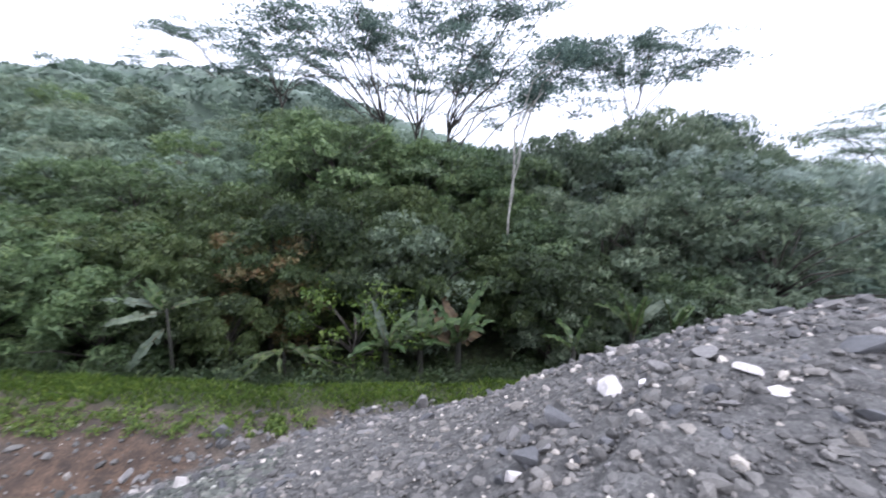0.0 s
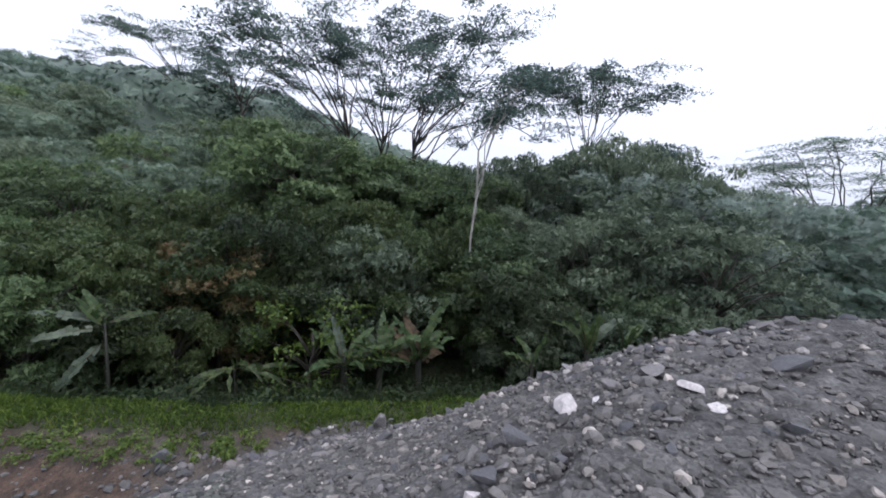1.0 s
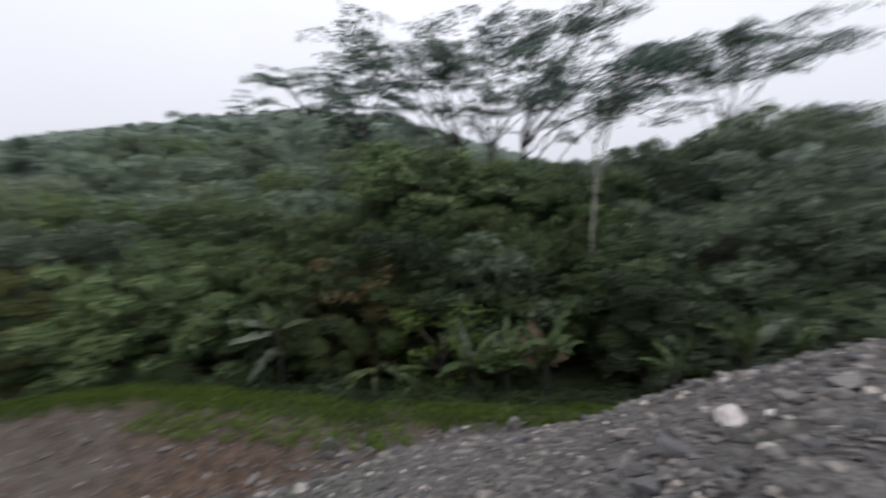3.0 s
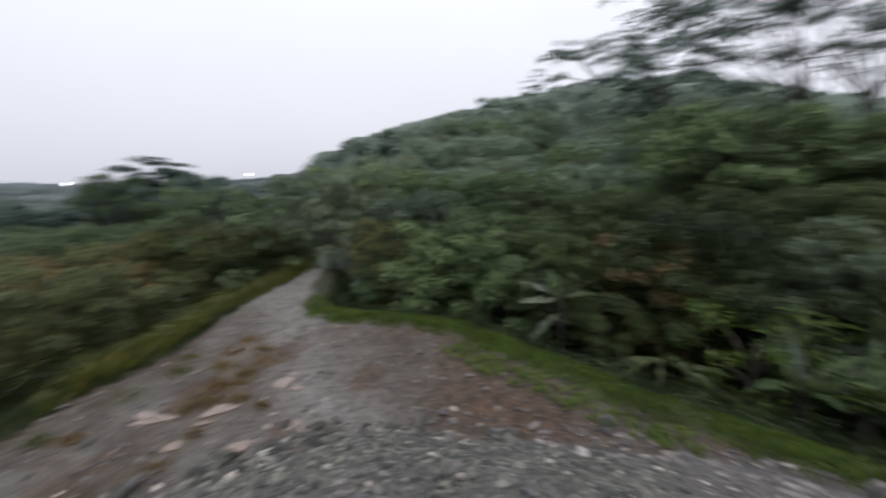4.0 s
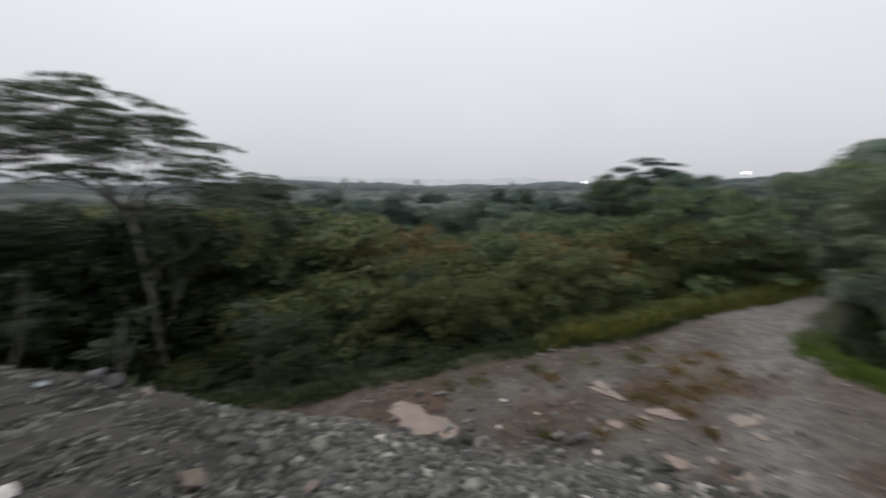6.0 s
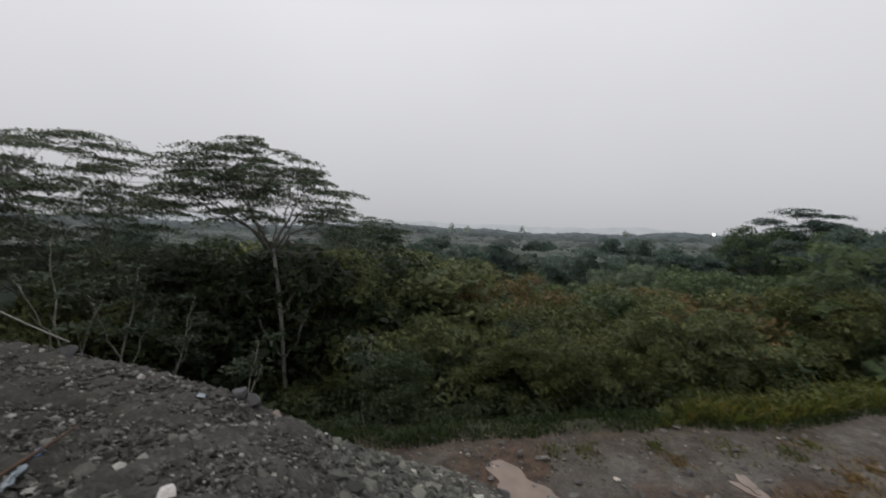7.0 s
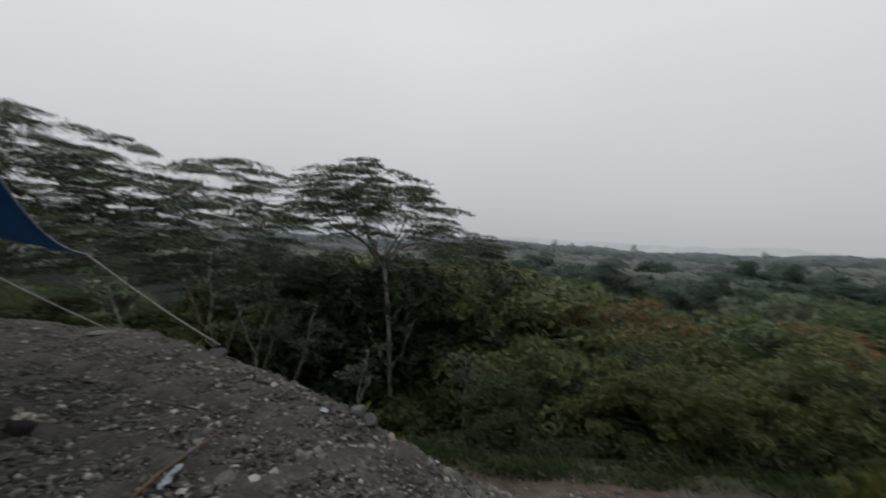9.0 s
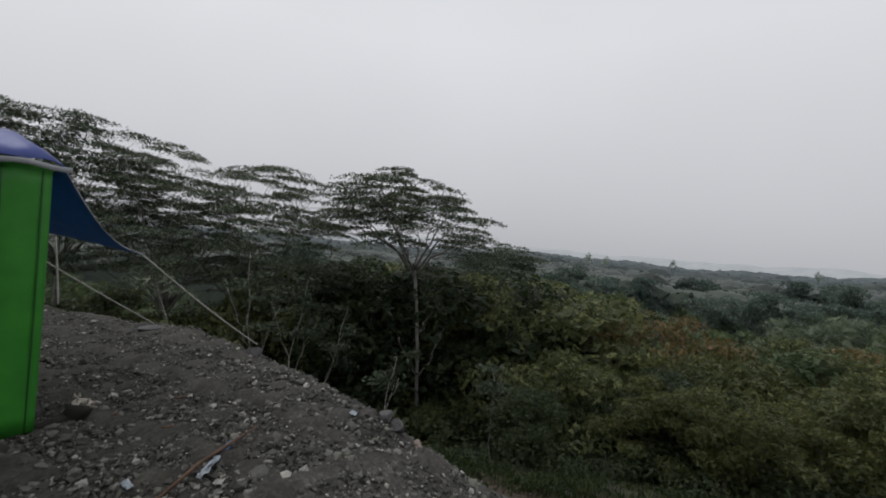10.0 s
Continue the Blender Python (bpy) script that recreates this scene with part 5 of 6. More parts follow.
xs, ys = xs[keep], ys[keep]
blades_of_grass("valley_edge_grass", xs, ys, 0.2, 0.025, leaf_herb, 44, "dark green grass on the brink of the valley")


def herbs(name, xs, ys, size, per, leaf, mat, seed, label):
    """Low leafy undergrowth."""
    gg, s = np.random.default_rng(seed), Soup()
    for x, y in zip(xs, ys):
        k = size * gg.uniform(0.5, 1.4)
        clump(s, lie(x, y, k * 0.35), (k, k, k * 0.7), per, leaf, gg, up=0.7, shell=0.6)
    return tagged(new(name, s.mesh(name, mat)), label, "undergrowth", kind="stuff")


# the hollow's shade is put into this undergrowth's leaf colour
xs, ys = verge_points(330, -26, 14, 1.7, 7.0)
herbs("undergrowth", xs, ys, 0.7, 70, 0.16, leaf_shade, 45, "low undergrowth in the ditch, coloured dark for shade")
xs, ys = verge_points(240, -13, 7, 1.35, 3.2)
herbs("hollow_brush", xs, ys, 0.72, 120, 0.1, leaf_shade, 52, "brush filling the ditch behind the verge, coloured dark for shade")
xs, ys = verge_points(80, -10, 6, 1.1, 3.0)
herbs("ditch_herbs", xs, ys, 0.32, 60, 0.12, leaf_herb, 46, "green low herbs behind the verge")
xs, ys = verge_points(150, -8.0, -1.6, -0.45, 0.2)
herbs("creeping_vine", xs, ys, 0.15, 34, 0.055, leaf_lime, 47, "lime green creeper spilling over the soil bank")
# brush split in two: this half coloured as if in shade
xs, ys = edge_points(110, -14, 0, 0.9, 8.0)
herbs("dark_brush", xs, ys, 0.8, 190, 0.11, leaf_shade, 51, "brush on the valley side, coloured dark for shade")
xs, ys = edge_points(90, 0, 24, 0.9, 8.0)
herbs("brush", xs, ys, 0.8, 190, 0.11, leaf_herb, 48, "green brush on the valley side")
xs, ys = edge_points(9500, -1.0, 9.5, -0.1, 3.0)
keep = g.random(len(xs)) < 0.5 + 0.9 * wobble(xs * 1.1, ys * 1.1, 4.0)
blades_of_grass("tall_roadside_grass", xs[keep], ys[keep], 0.62, 0.035, leaf_olive, 50, "tall yellowish grass beside the dirt road", flop=0.5)
xs, ys = edge_points(120, -1.5, 11, 0.3, 3.5)
herbs("yellow_brush", xs, ys, 0.6, 80, 0.12, leaf_olive, 49, "yellowish brush beside the dirt road")


def straw_tuft(x, y, size, n, seed, mat=None):
    gg = np.random.default_rng(seed)
    xs, ys = x + gg.standard_t(3, n) * size * 0.42, y + gg.standard_t(3, n) * size * 0.36
    ob = blades_of_grass("dry_grass_tuft", xs, ys, size * 0.32, 0.02, mat or leaf_straw, seed, "thin dry grass tuft on the dirt road", flop=0.55)
    return ob


for i, (x, y, size) in enumerate([(-10.1, 1.5, 0.42), (-11.0, 2.6, 0.5), (-11.5, 3.2, 0.42), (-12.3, 3.5, 0.4), (-8.35, 0.3, 0.3), (-9.1, 2.4, 0.26), (-12.8, 2.7, 0.4), (-10.5, 2.3, 0.3), (-13.4, 3.4, 0.4), (-10.3, -0.9, 0.3), (-10.7, 1.9, 0.45), (-9.7, 2.0, 0.3), (-11.9, 2.2, 0.45), (-10.0, 1.05, 0.3), (-8.9, 1.0, 0.25)]):
    straw_tuft(x, y, size, 240, 500 + i)
for i, (x, y, size) in enumerate([(-7.8, -0.7, 0.4), (-11.6, 0.0, 0.45), (-10.6, -1.4, 0.4), (-12.3, 1.2, 0.45), (-9.3, -2.6, 0.4), (-13.2, 1.6, 0.4), (-8.9, -3.2, 0.4)]):
    straw_tuft(x, y, size, 150, 540 + i, leaf_olive)

# a lime-leaved climber and a glossy-leaved bush stand out at the wood's edge
def bush(az, r, h, mat, leaf, per, label, seed, spread=0.5):
    me = broad_tree(seed, mat, 30, per, leaf, spread, low=0.15)
    t = holder("bush", label, "bush", "bushes at the wood's edge")
    piece("stem", me[0], t)
    piece("foliage", me[1], t)
    t.matrix_basis = stand(az, r, h, 0.4 * seed)


bush(8.8, 11.6, 3.7, leaf_lime, 0.038, 40, "bush with lime green broad leaves", 601)
bush(0.5, 14.2, 5.4, leaf_blue, 0.045, 200, "tall bush with glossy bluish leaves", 602, 0.4)
bush(21.0, 14.6, 4.6, leaf_rust, 0.045, 170, "bushy tree with reddish brown young leaves", 603, 0.5)
bush(13.0, 14.8, 4.4, leaf_warm, 0.045, 170, "bushy tree with yellowish leaves", 604, 0.45)
bush(41.0, 14.8, 3.8, leaf_mid, 0.045, 170, "dense green bush at the wood's edge", 605, 0.5)
bush(60.5, 21.6, 1.35, leaf_misty, 0.06, 120, "green bush growing over the concrete wall", 606, 0.6)
bush(57.3, 21.2, 1.25, leaf_misty, 0.06, 120, "bush with greyish leaves before the concrete wall", 607, 0.6)
bush(64.4, 22.8, 1.25, leaf_misty, 0.06, 120, "low dark bush beside the concrete wall", 608, 0.6)
bush(54.0, 20.5, 1.5, leaf_misty, 0.06, 120, "dense green bush at the end of the verge", 609, 0.55)

# ---- rocks ----
ICO = bmesh.new()
bmesh.ops.create_icosphere(ICO, subdivisions=1, radius=1.0)
ico_v = np.array([v.co[:] for v in ICO.verts])
ico_f = np.array([[v.index for v in f.verts] for f in ICO.faces])
ICO.free()
FINE = bmesh.new()
bmesh.ops.create_icosphere(FINE, subdivisions=3, radius=1.0)
fine_v = np.array([v.co[:] for v in FINE.verts])
fine_f = np.array([[v.index for v in f.verts] for f in FINE.faces])
FINE.free()


def rock_mesh(name, seed, mat, flat=0.65, cuts=15):
    """A broken stone: a ball cut by planes, then roughened."""
    gg = np.random.default_rng(seed)
    v = fine_v.copy()
    for _ in range(cuts):
        d = unit(gg.normal(size=(1, 3)))[0]
        over = np.clip(v @ d - gg.uniform(0.3, 0.68), 0, None)
        v = v - over[:, None] * d * 0.95
    v = v * (1 + 0.05 * wobble(v[:, 0] * 5 + v[:, 2] * 3, v[:, 1] * 5, seed))[:, None] * np.array([1.0, gg.uniform(0.65, 0.9), flat])
    s = Soup()
    s.add(v, fine_f)
    return s.mesh(name, mat)


def rock(name, x, y, size, seed, mat, label, flat=0.65, sink=0.3, tilt=0.3, group=""):
    gg = np.random.default_rng(seed + 7)
    ob = tagged(new(name, rock_mesh(name, seed, mat, flat)), label, "rock", group)
    ob.matrix_basis = Matrix.Translation(lie(x, y, size * flat * (0.5 - sink))) @ Euler((gg.normal() * tilt, gg.normal() * tilt, gg.uniform(0, 6.28))).to_matrix().to_4x4() @ Matrix.Scale(size * 0.5, 4)
    return ob


rock("white_rock", 2.40, 4.05, 0.50, 31, stone_white, "white angular rock on the gravel heap", 0.6)
rock("white_rock", 2.62, 3.86, 0.24, 2, stone_white, "small white rock on the gravel heap", 0.6)
rock("white_rock", 3.31, 3.50, 0.30, 3, stone_white, "flat white rock on the gravel heap", 0.5)
rock("white_rock", 3.24, 3.17, 0.24, 4, stone_white, "thin white stone on the gravel heap", 0.35)
rock("white_rock", 1.24, 2.83, 0.22, 5, stone_white, "white angular rock on the gravel heap", 0.7)
rock("slab", 4.48, 3.81, 0.8, 6, stone_dark, "large flat dark grey slab on the heap", 0.3, 0.4, 0.12)
rock("rock", 3.23, 4.05, 0.42, 7, stone_pale, "pale grey rock on the gravel heap", 0.5)
rock("rock", 1.78, 3.58, 0.42, 8, stone_dark, "grey rounded rock on the gravel heap", 0.6)
rock("rock", 1.39, 2.98, 0.34, 9, stone_dark, "grey angular rock on the gravel heap", 0.6)
rock("rock", 4.6, 2.6, 0.6, 10, stone_dark, "dark grey rock half buried in gravel", 0.45)
rock("rock", 5.1, 3.3, 0.45, 11, stone_pale, "pale rock half buried in gravel", 0.5)
rock("boulder", 0.36, 8.45, 0.55, 12, stone_pale, "grey boulder at the foot of the heap", 0.85, 0.15)
rock("boulder", -3.16, 7.05, 0.5, 13, stone_dark, "dark grey boulder below the verge", 0.75, 0.2)
rock("boulder", -7.91, -0.13, 0.46, 14, stone_dark, "dark boulder lying on the dirt road", 0.5, 0.15)
rock("rock", -2.43, -2.04, 0.24, 45, stone_pink, "pinkish brown rock among grey gravel", 0.35)
rock("rock", -1.76, -2.36, 0.34, 46, stone_pink, "flat pinkish rock among grey gravel", 0.35)
rock("white_rock", -4.15, 0.01, 0.16, 17, stone_white, "small white stone on the gravel slope", 0.5)
rock("white_rock", -3.48, -0.32, 0.2, 18, stone_white, "small flat white stone on the slope", 0.35)
rock("white_rock", -1.57, -4.58, 0.16, 19, stone_white, "small white stone on the heap's edge", 0.6)
rock("white_rock", -1.13, -2.77, 0.2, 20, stone_white, "small white stone on the gravel", 0.6)
rock("anchor_rock", -1.33, -5.85, 0.36, 21, stone_dark, "grey rock holding down a guy rope", 0.55)
rock("anchor_rock", -0.29, -7.75, 0.42, 22, stone_dark, "flat grey rock holding down a guy rope", 0.3)
rock("rock", -2.15, -3.95, 0.26, 23, stone_dark, "grey rock on the brink of the heap", 0.7)
rock("rock", -2.36, -3.66, 0.22, 47, stone_pink, "reddish rock on the brink of the heap", 0.35)
rock("rock", -2.22, -3.84, 0.34, 48, stone_dark, "grey blocky rock on the brink of the heap", 0.6)
rock("rock", -1.36, -3.82, 0.1, 24, stone_pale, "small pale stone on the brink of the heap", 0.6)
gg = np.random.default_rng(77)
SHAPES = [rock_mesh("loose_rock", 700 + i, m, f, 10) for i, (m, f) in enumerate([(stone_dark, 0.55), (stone_pale, 0.5), (stone_dark, 0.7), (stone_grey, 0.6), (stone_pale, 0.65), (stone_white, 0.6)])]
for _ in range(120):
    az, r = gg.uniform(-62, 118), gg.uniform(2.2, 8.3)
    if gg.random() < 0.35:
        az, r = gg.uniform(-60, -8), gg.uniform(2.6, 7.6)
    k = int(gg.choice(6, p=[0.32, 0.15, 0.26, 0.2, 0.05, 0.02]))
    sz = gg.uniform(0.12, 0.30) * (0.6 if k == 5 else 1.0) * (1.25 if r > 6 else 0.8)
    ob = tagged(new("loose_rock", SHAPES[k]), ["dark grey loose rock", "pale grey loose rock", "grey blocky loose rock", "grey loose rock", "pale blocky loose rock", "white loose rock"][k] + " on the gravel heap", "rock", "loose rocks on the heap")
    ob.matrix_basis = Matrix.Translation(P(az, r, sz * 0.10)) @ Euler((gg.normal() * 0.4, gg.normal() * 0.4, gg.uniform(0, 6.28))).to_matrix().to_4x4() @ Matrix.Scale(sz * 0.5, 4)


# crushed stone: the nearest pieces singly, the rest as one
OCT_V = np.array([(1, 0, 0), (-1, 0, 0), (0, 1, 0), (0, -1, 0), (0, 0, 1), (0, 0, -1)], float)
OCT_F = np.array([(0, 2, 4), (2, 1, 4), (1, 3, 4), (3, 0, 4), (2, 0, 5), (1, 2, 5), (3, 1, 5), (0, 3, 5)])


def stone_cloud(name, xs, ys, sizes, mat, seed, label, small=False):
    gs, n = np.random.default_rng(seed), len(xs)
    base, faces = (OCT_V, OCT_F) if small else (ico_v, ico_f)
    scale = sizes[:, None] * gs.uniform(0.6, 1.1, (n, 3)) * 0.5
    q = unit(gs.normal(size=(n, 4)))
    w, a, b2, c2 = q.T
    rot = np.stack([1 - 2 * (b2 * b2 + c2 * c2), 2 * (a * b2 - c2 * w), 2 * (a * c2 + b2 * w), 2 * (a * b2 + c2 * w), 1 - 2 * (a * a + c2 * c2), 2 * (b2 * c2 - a * w),
                    2 * (a * c2 - b2 * w), 2 * (b2 * c2 + a * w), 1 - 2 * (a * a + b2 * b2)], -1).reshape(n, 3, 3)
    v = base[None] * (1 + gs.normal(size=(n, len(base), 3)) * 0.25) * scale[:, None]
    v = np.einsum("nij,nkj->nki", rot, v)
    v[..., 2] *= 0.75
    v += np.stack([xs, ys, ground_height(xs, ys) + sizes * 0.06], -1)[:, None]
    s = Soup()
    s.add(v, (faces[None] + (np.arange(n) * len(base))[:, None, None]).reshape(-1, 3))
    ob = tagged(new(name, s.mesh(name, mat)), label, kind="stuff")
    ob.parent = ground
    return ob


def heap_points(n, az0, az1, r0, r1, power=0.6):
    az, r = np.radians(gg.uniform(az0, az1, n)), r0 + (r1 - r0) * gg.random(n) ** power
    x, y = -r * np.sin(az), r * np.cos(az)
    on = pile_height(x, y) > ground_height(x, y) - 0.03
    return x[on], y[on]


xs, ys = heap_points(10500, -66, 20, 1.3, 9.2)
stone_cloud("gravel", xs, ys, np.clip(gg.lognormal(math.log(0.05), 0.5, len(xs)), 0.022, 0.17), stone_grey, 51, "crushed grey stones covering the heap")
xs, ys = heap_points(19000, 15, 140, 1.3, 8.6)
stone_cloud("slope_gravel", xs, ys, np.clip(gg.lognormal(math.log(0.052), 0.52, len(xs)), 0.022, 0.2), stone_slope, 55, "coarse crushed grey stones on the slope")
xs, ys = heap_points(1300, 92, 140, 1.5, 6.5, 0.8)
stone_cloud("broken_stones", xs, ys, np.clip(gg.lognormal(math.log(0.1), 0.4, len(xs)), 0.05, 0.24), stone_slope, 56, "coarse broken stones on the damp slope")
xs, ys = heap_points(40000, 134, 194, 1.2, 9.2, 0.95)
stone_cloud("damp_gravel", xs, ys, np.clip(gg.lognormal(math.log(0.03), 0.45, len(xs)), 0.013, 0.09), stone_damp, 54, "damp dark stones in earth on the heap", True)
xs, ys = heap_points(800, 138, 190, 1.5, 6.0, 0.8)
stone_cloud("damp_stones", xs, ys, np.clip(gg.lognormal(math.log(0.06), 0.35, len(xs)), 0.03, 0.14), stone_damp, 59, "larger damp stones strewn on the heap")
xs, ys = heap_points(7000, 194, 294, 1.2, 9.0, 0.7)
stone_cloud("back_gravel", xs, ys, np.clip(gg.lognormal(math.log(0.04), 0.5, len(xs)), 0.018, 0.14), stone_grey, 61, "crushed grey stones on the back of the heap", True)
xs, ys = heap_points(1600, 0, 360, 0.35, 1.6, 0.7)
stone_cloud("trodden_grit", xs, ys, np.clip(gg.lognormal(math.log(0.025), 0.4, len(xs)), 0.012, 0.06), stone_grey, 62, "small trodden grey chippings on the heap's top", True)
xs, ys = heap_points(9000, -66, 140, 1.2, 5.0, 0.7)
stone_cloud("grit", xs, ys, np.clip(gg.lognormal(math.log(0.032), 0.4, len(xs)), 0.012, 0.07), stone_grey, 52, "small grey chippings between the stones", True)
az, r = np.radians(gg.uniform(15, 132, 4200)), 6.6 + gg.random(4200) ** 1.5 * 9
xs, ys = -r * np.sin(az), r * np.cos(az)
on = (verge(xs, ys) < -0.1) & (valley(xs, ys) < -0.1)
xs, ys = xs[on], ys[on]
stone_cloud("road_stones", xs, ys, np.clip(gg.lognormal(math.log(0.06), 0.55, len(xs)), 0.025, 0.26), stone_grey, 53, "scattered stones on the dirt road")

az = gg.uniform(38, 112, 900)
r = np.interp(az, CREST_AZ, CREST_R) + gg.normal(size=900) * 0.28 + 0.15
xs, ys = -r * np.sin(np.radians(az)), r * np.cos(np.radians(az))
on = wobble(xs * 1.9, ys * 1.9, 4.4) > -0.1
xs, ys = xs[on], ys[on]
stone_cloud("clods", xs, ys, np.clip(gg.lognormal(math.log(0.15), 0.5, len(xs)), 0.06, 0.4), stone_damp, 57, "dark earthy clods along the foot of the gravel")

az = gg.uniform(-52, 22, 1500)
r = np.interp(az, CREST_AZ, CREST_R) - np.abs(gg.normal(size=1500)) * 1.1 + 0.3
xs, ys = -r * np.sin(np.radians(az)), r * np.cos(np.radians(az))
on = wobble(xs * 1.3, ys * 1.3, 2.4) > -0.25
xs, ys = xs[on], ys[on]
stone_cloud("rubble", xs, ys, np.clip(gg.lognormal(math.log(0.075), 0.55, len(xs)), 0.035, 0.26), stone_mixed, 58, "paler broken rubble along the brink of the heap")

az = gg.uniform(-10, 36, 240)
r = np.interp(az, CREST_AZ, CREST_R) - np.abs(gg.normal(size=240)) * 0.9 + 0.35
xs, ys = -r * np.sin(np.radians(az)), r * np.cos(np.radians(az))
stone_cloud("large_rubble", xs, ys, np.clip(gg.lognormal(math.log(0.13), 0.4, len(xs)), 0.06, 0.32), stone_mixed, 60, "larger angular stones rolled to the foot of the heap")

# ---- puddles on the dirt road ----
def puddle(x, y, a, b2, turn, seed):
    gs, s = np.random.default_rng(seed), Soup()
    n, ph = 64, gs.uniform(0, 6.28, 6)
    th = np.arange(n) * math.tau / n
    rim = 1 + 0.14 * np.sin(2 * th + ph[0]) + 0.16 * np.sin(3 * th + ph[1]) + 0.10 * np.sin(5 * th + ph[2]) + 0.05 * np.sin(8 * th + ph[3]) + 0.04 * np.sin(13 * th + ph[4])
    px, py = a * rim * np.cos(th), b2 * rim * np.sin(th)
    rx, ry = x + px * math.cos(turn) - py * math.sin(turn), y + px * math.sin(turn) + py * math.cos(turn)
    level = float(np.median(ground_height(rx, ry))) + 0.035
    verts = [(x, y, level)] + [(float(p), float(q), level) for p, q in zip(rx, ry)] + [(float(p), float(q), level - 0.12) for p, q in zip(rx, ry)]
    s.add(verts, [[0, 1 + k, 1 + (k + 1) % n] for k in range(n)])
    s.f.append([[1 + k, 1 + n + k, 1 + n + (k + 1) % n, 1 + (k + 1) % n] for k in range(n)])
    return tagged(new("puddle", s.mesh("puddle", water_mat)), "muddy pinkish puddle on the dirt road", "puddle", "puddles on the road")


for i, (x, y, a, b2, turn) in enumerate([(-7.35, -3.27, 0.80, 0.42, 1.31), (-10.0, 0.45, 0.36, 0.17, 1.0), (-9.45, 1.6, 0.34, 0.18, 1.25), (-9.84, 3.16, 0.34, 0.2, 2.4), (-8.69, 0.59, 0.17, 0.12, 1.2), (-10.25, 0.35, 0.3, 0.13, 0.4), (-7.67, 2.58, 0.24, 0.16, 0.3), (-7.81, 1.57, 0.22, 0.13, 1.1), (-9.16, 1.2, 0.12, 0.07, 1.2), (-9.3, 3.3, 0.16, 0.09, 0.6)]):
    puddle(x, y, a, b2, turn, 800 + i)

# ---- the tarpaulin hut ----
hut = holder("tarpaulin_hut", "hut of green sheeting with blue tarpaulin roof", "hut")
A0, D1 = Vector((0.43, -4.72, 0.0)), Vector((0.86, 0.51, 0.0)).normalized()
D2 = Vector((D1.y, -D1.x, 0.0))
LONG, DEEP, EAVE, RIDGE = 3.2, 2.2, 2.0, 2.4


def sheet(name, parent, mat, corner, nu, nv, thick=0.006, label=""):
    """A cloth panel with a little thickness; corner(u, v) gives its places."""
    s = Soup()
    g0 = np.array([corner(i / nu, j / nv) for j in range(nv + 1) for i in range(nu + 1)], float)
    du = np.cross(g0[1] - g0[0], g0[nu + 1] - g0[0])
    du = du / np.linalg.norm(du) * thick
    m = len(g0)
    f = [[j * (nu + 1) + i, j * (nu + 1) + i + 1, (j + 1) * (nu + 1) + i + 1, (j + 1) * (nu + 1) + i] for j in range(nv) for i in range(nu)]
    rim = [i for i in range(nu + 1)] + [j * (nu + 1) + nu for j in range(1, nv + 1)] + [nv * (nu + 1) + i for i in range(nu - 1, -1, -1)] + [j * (nu + 1) for j in range(nv - 1, 0, -1)]
    sides = [[rim[k], rim[k] + m, rim[(k + 1) % len(rim)] + m, rim[(k + 1) % len(rim)]] for k in range(len(rim))]
    s.add(np.concatenate([g0, g0 + du]), f + [[q + m for q in reversed(x)] for x in f])
    s.f.append(sides)
    return piece(name, s.mesh(name, mat, True), parent, label)


def hut_wall(start, way, length, phase, outward):
    def corner(u, v):
        p = start + way * (u * length)
        fold = 0.008 * math.sin(u * length * 7.0 + phase) + 0.005 * math.sin(u * length * 23 + phase * 2) + 0.008 * math.sin(v * 3.1 + u * 5)
        fold -= 0.03 * math.exp(-((u * length - 0.27) / 0.03) ** 2)
        p = p + outward * fold
        return (p.x, p.y, 0.0 + 0.015 + v * EAVE + 0.02 * math.sin(u * 9 + phase) * (1 - v))
    return corner


B0, C0, E0 = A0 + D1 * LONG, A0 + D2 * DEEP, A0 + D1 * LONG + D2 * DEEP
sheet("wall", hut, tarp_green, hut_wall(A0, D1, LONG, 0.4, -D2), 60, 14, label="green plastic sheeting wall with folds")
sheet("wall", hut, tarp_green, hut_wall(C0, -D2, DEEP, 1.4, -D1), 40, 14)
sheet("wall", hut, tarp_green, hut_wall(B0, D2, DEEP, 2.4, D1), 40, 14)
sheet("wall", hut, tarp_green, hut_wall(E0, -D1, LONG, 3.4, D2), 60, 14)
def seam(at):
    def corner(u, v):
        p = A0 + D1 * (at + 0.012 * u) - D2 * (0.012 + 0.016 * math.sin(v * 3))
        return (p.x, p.y, 0.03 + v * (EAVE - 0.05))
    return corner


for at in (0.05, 0.27, 1.2, 2.2):
    sheet("seam", hut, tarp_seam, seam(at), 1, 14, 0.004)
for q in (A0, B0, C0, E0):
    ps = Soup()
    inn = (D1 if q in (A0, C0) else -D1) * 0.06 + (D2 if q in (A0, B0) else -D2) * 0.06
    tube(ps, [(q.x + inn.x, q.y + inn.y, -0.2), (q.x + inn.x, q.y + inn.y, EAVE + 0.02)], (0.035, 0.03), 8)
    piece("post", ps.mesh("post", wood_raw, True), hut)


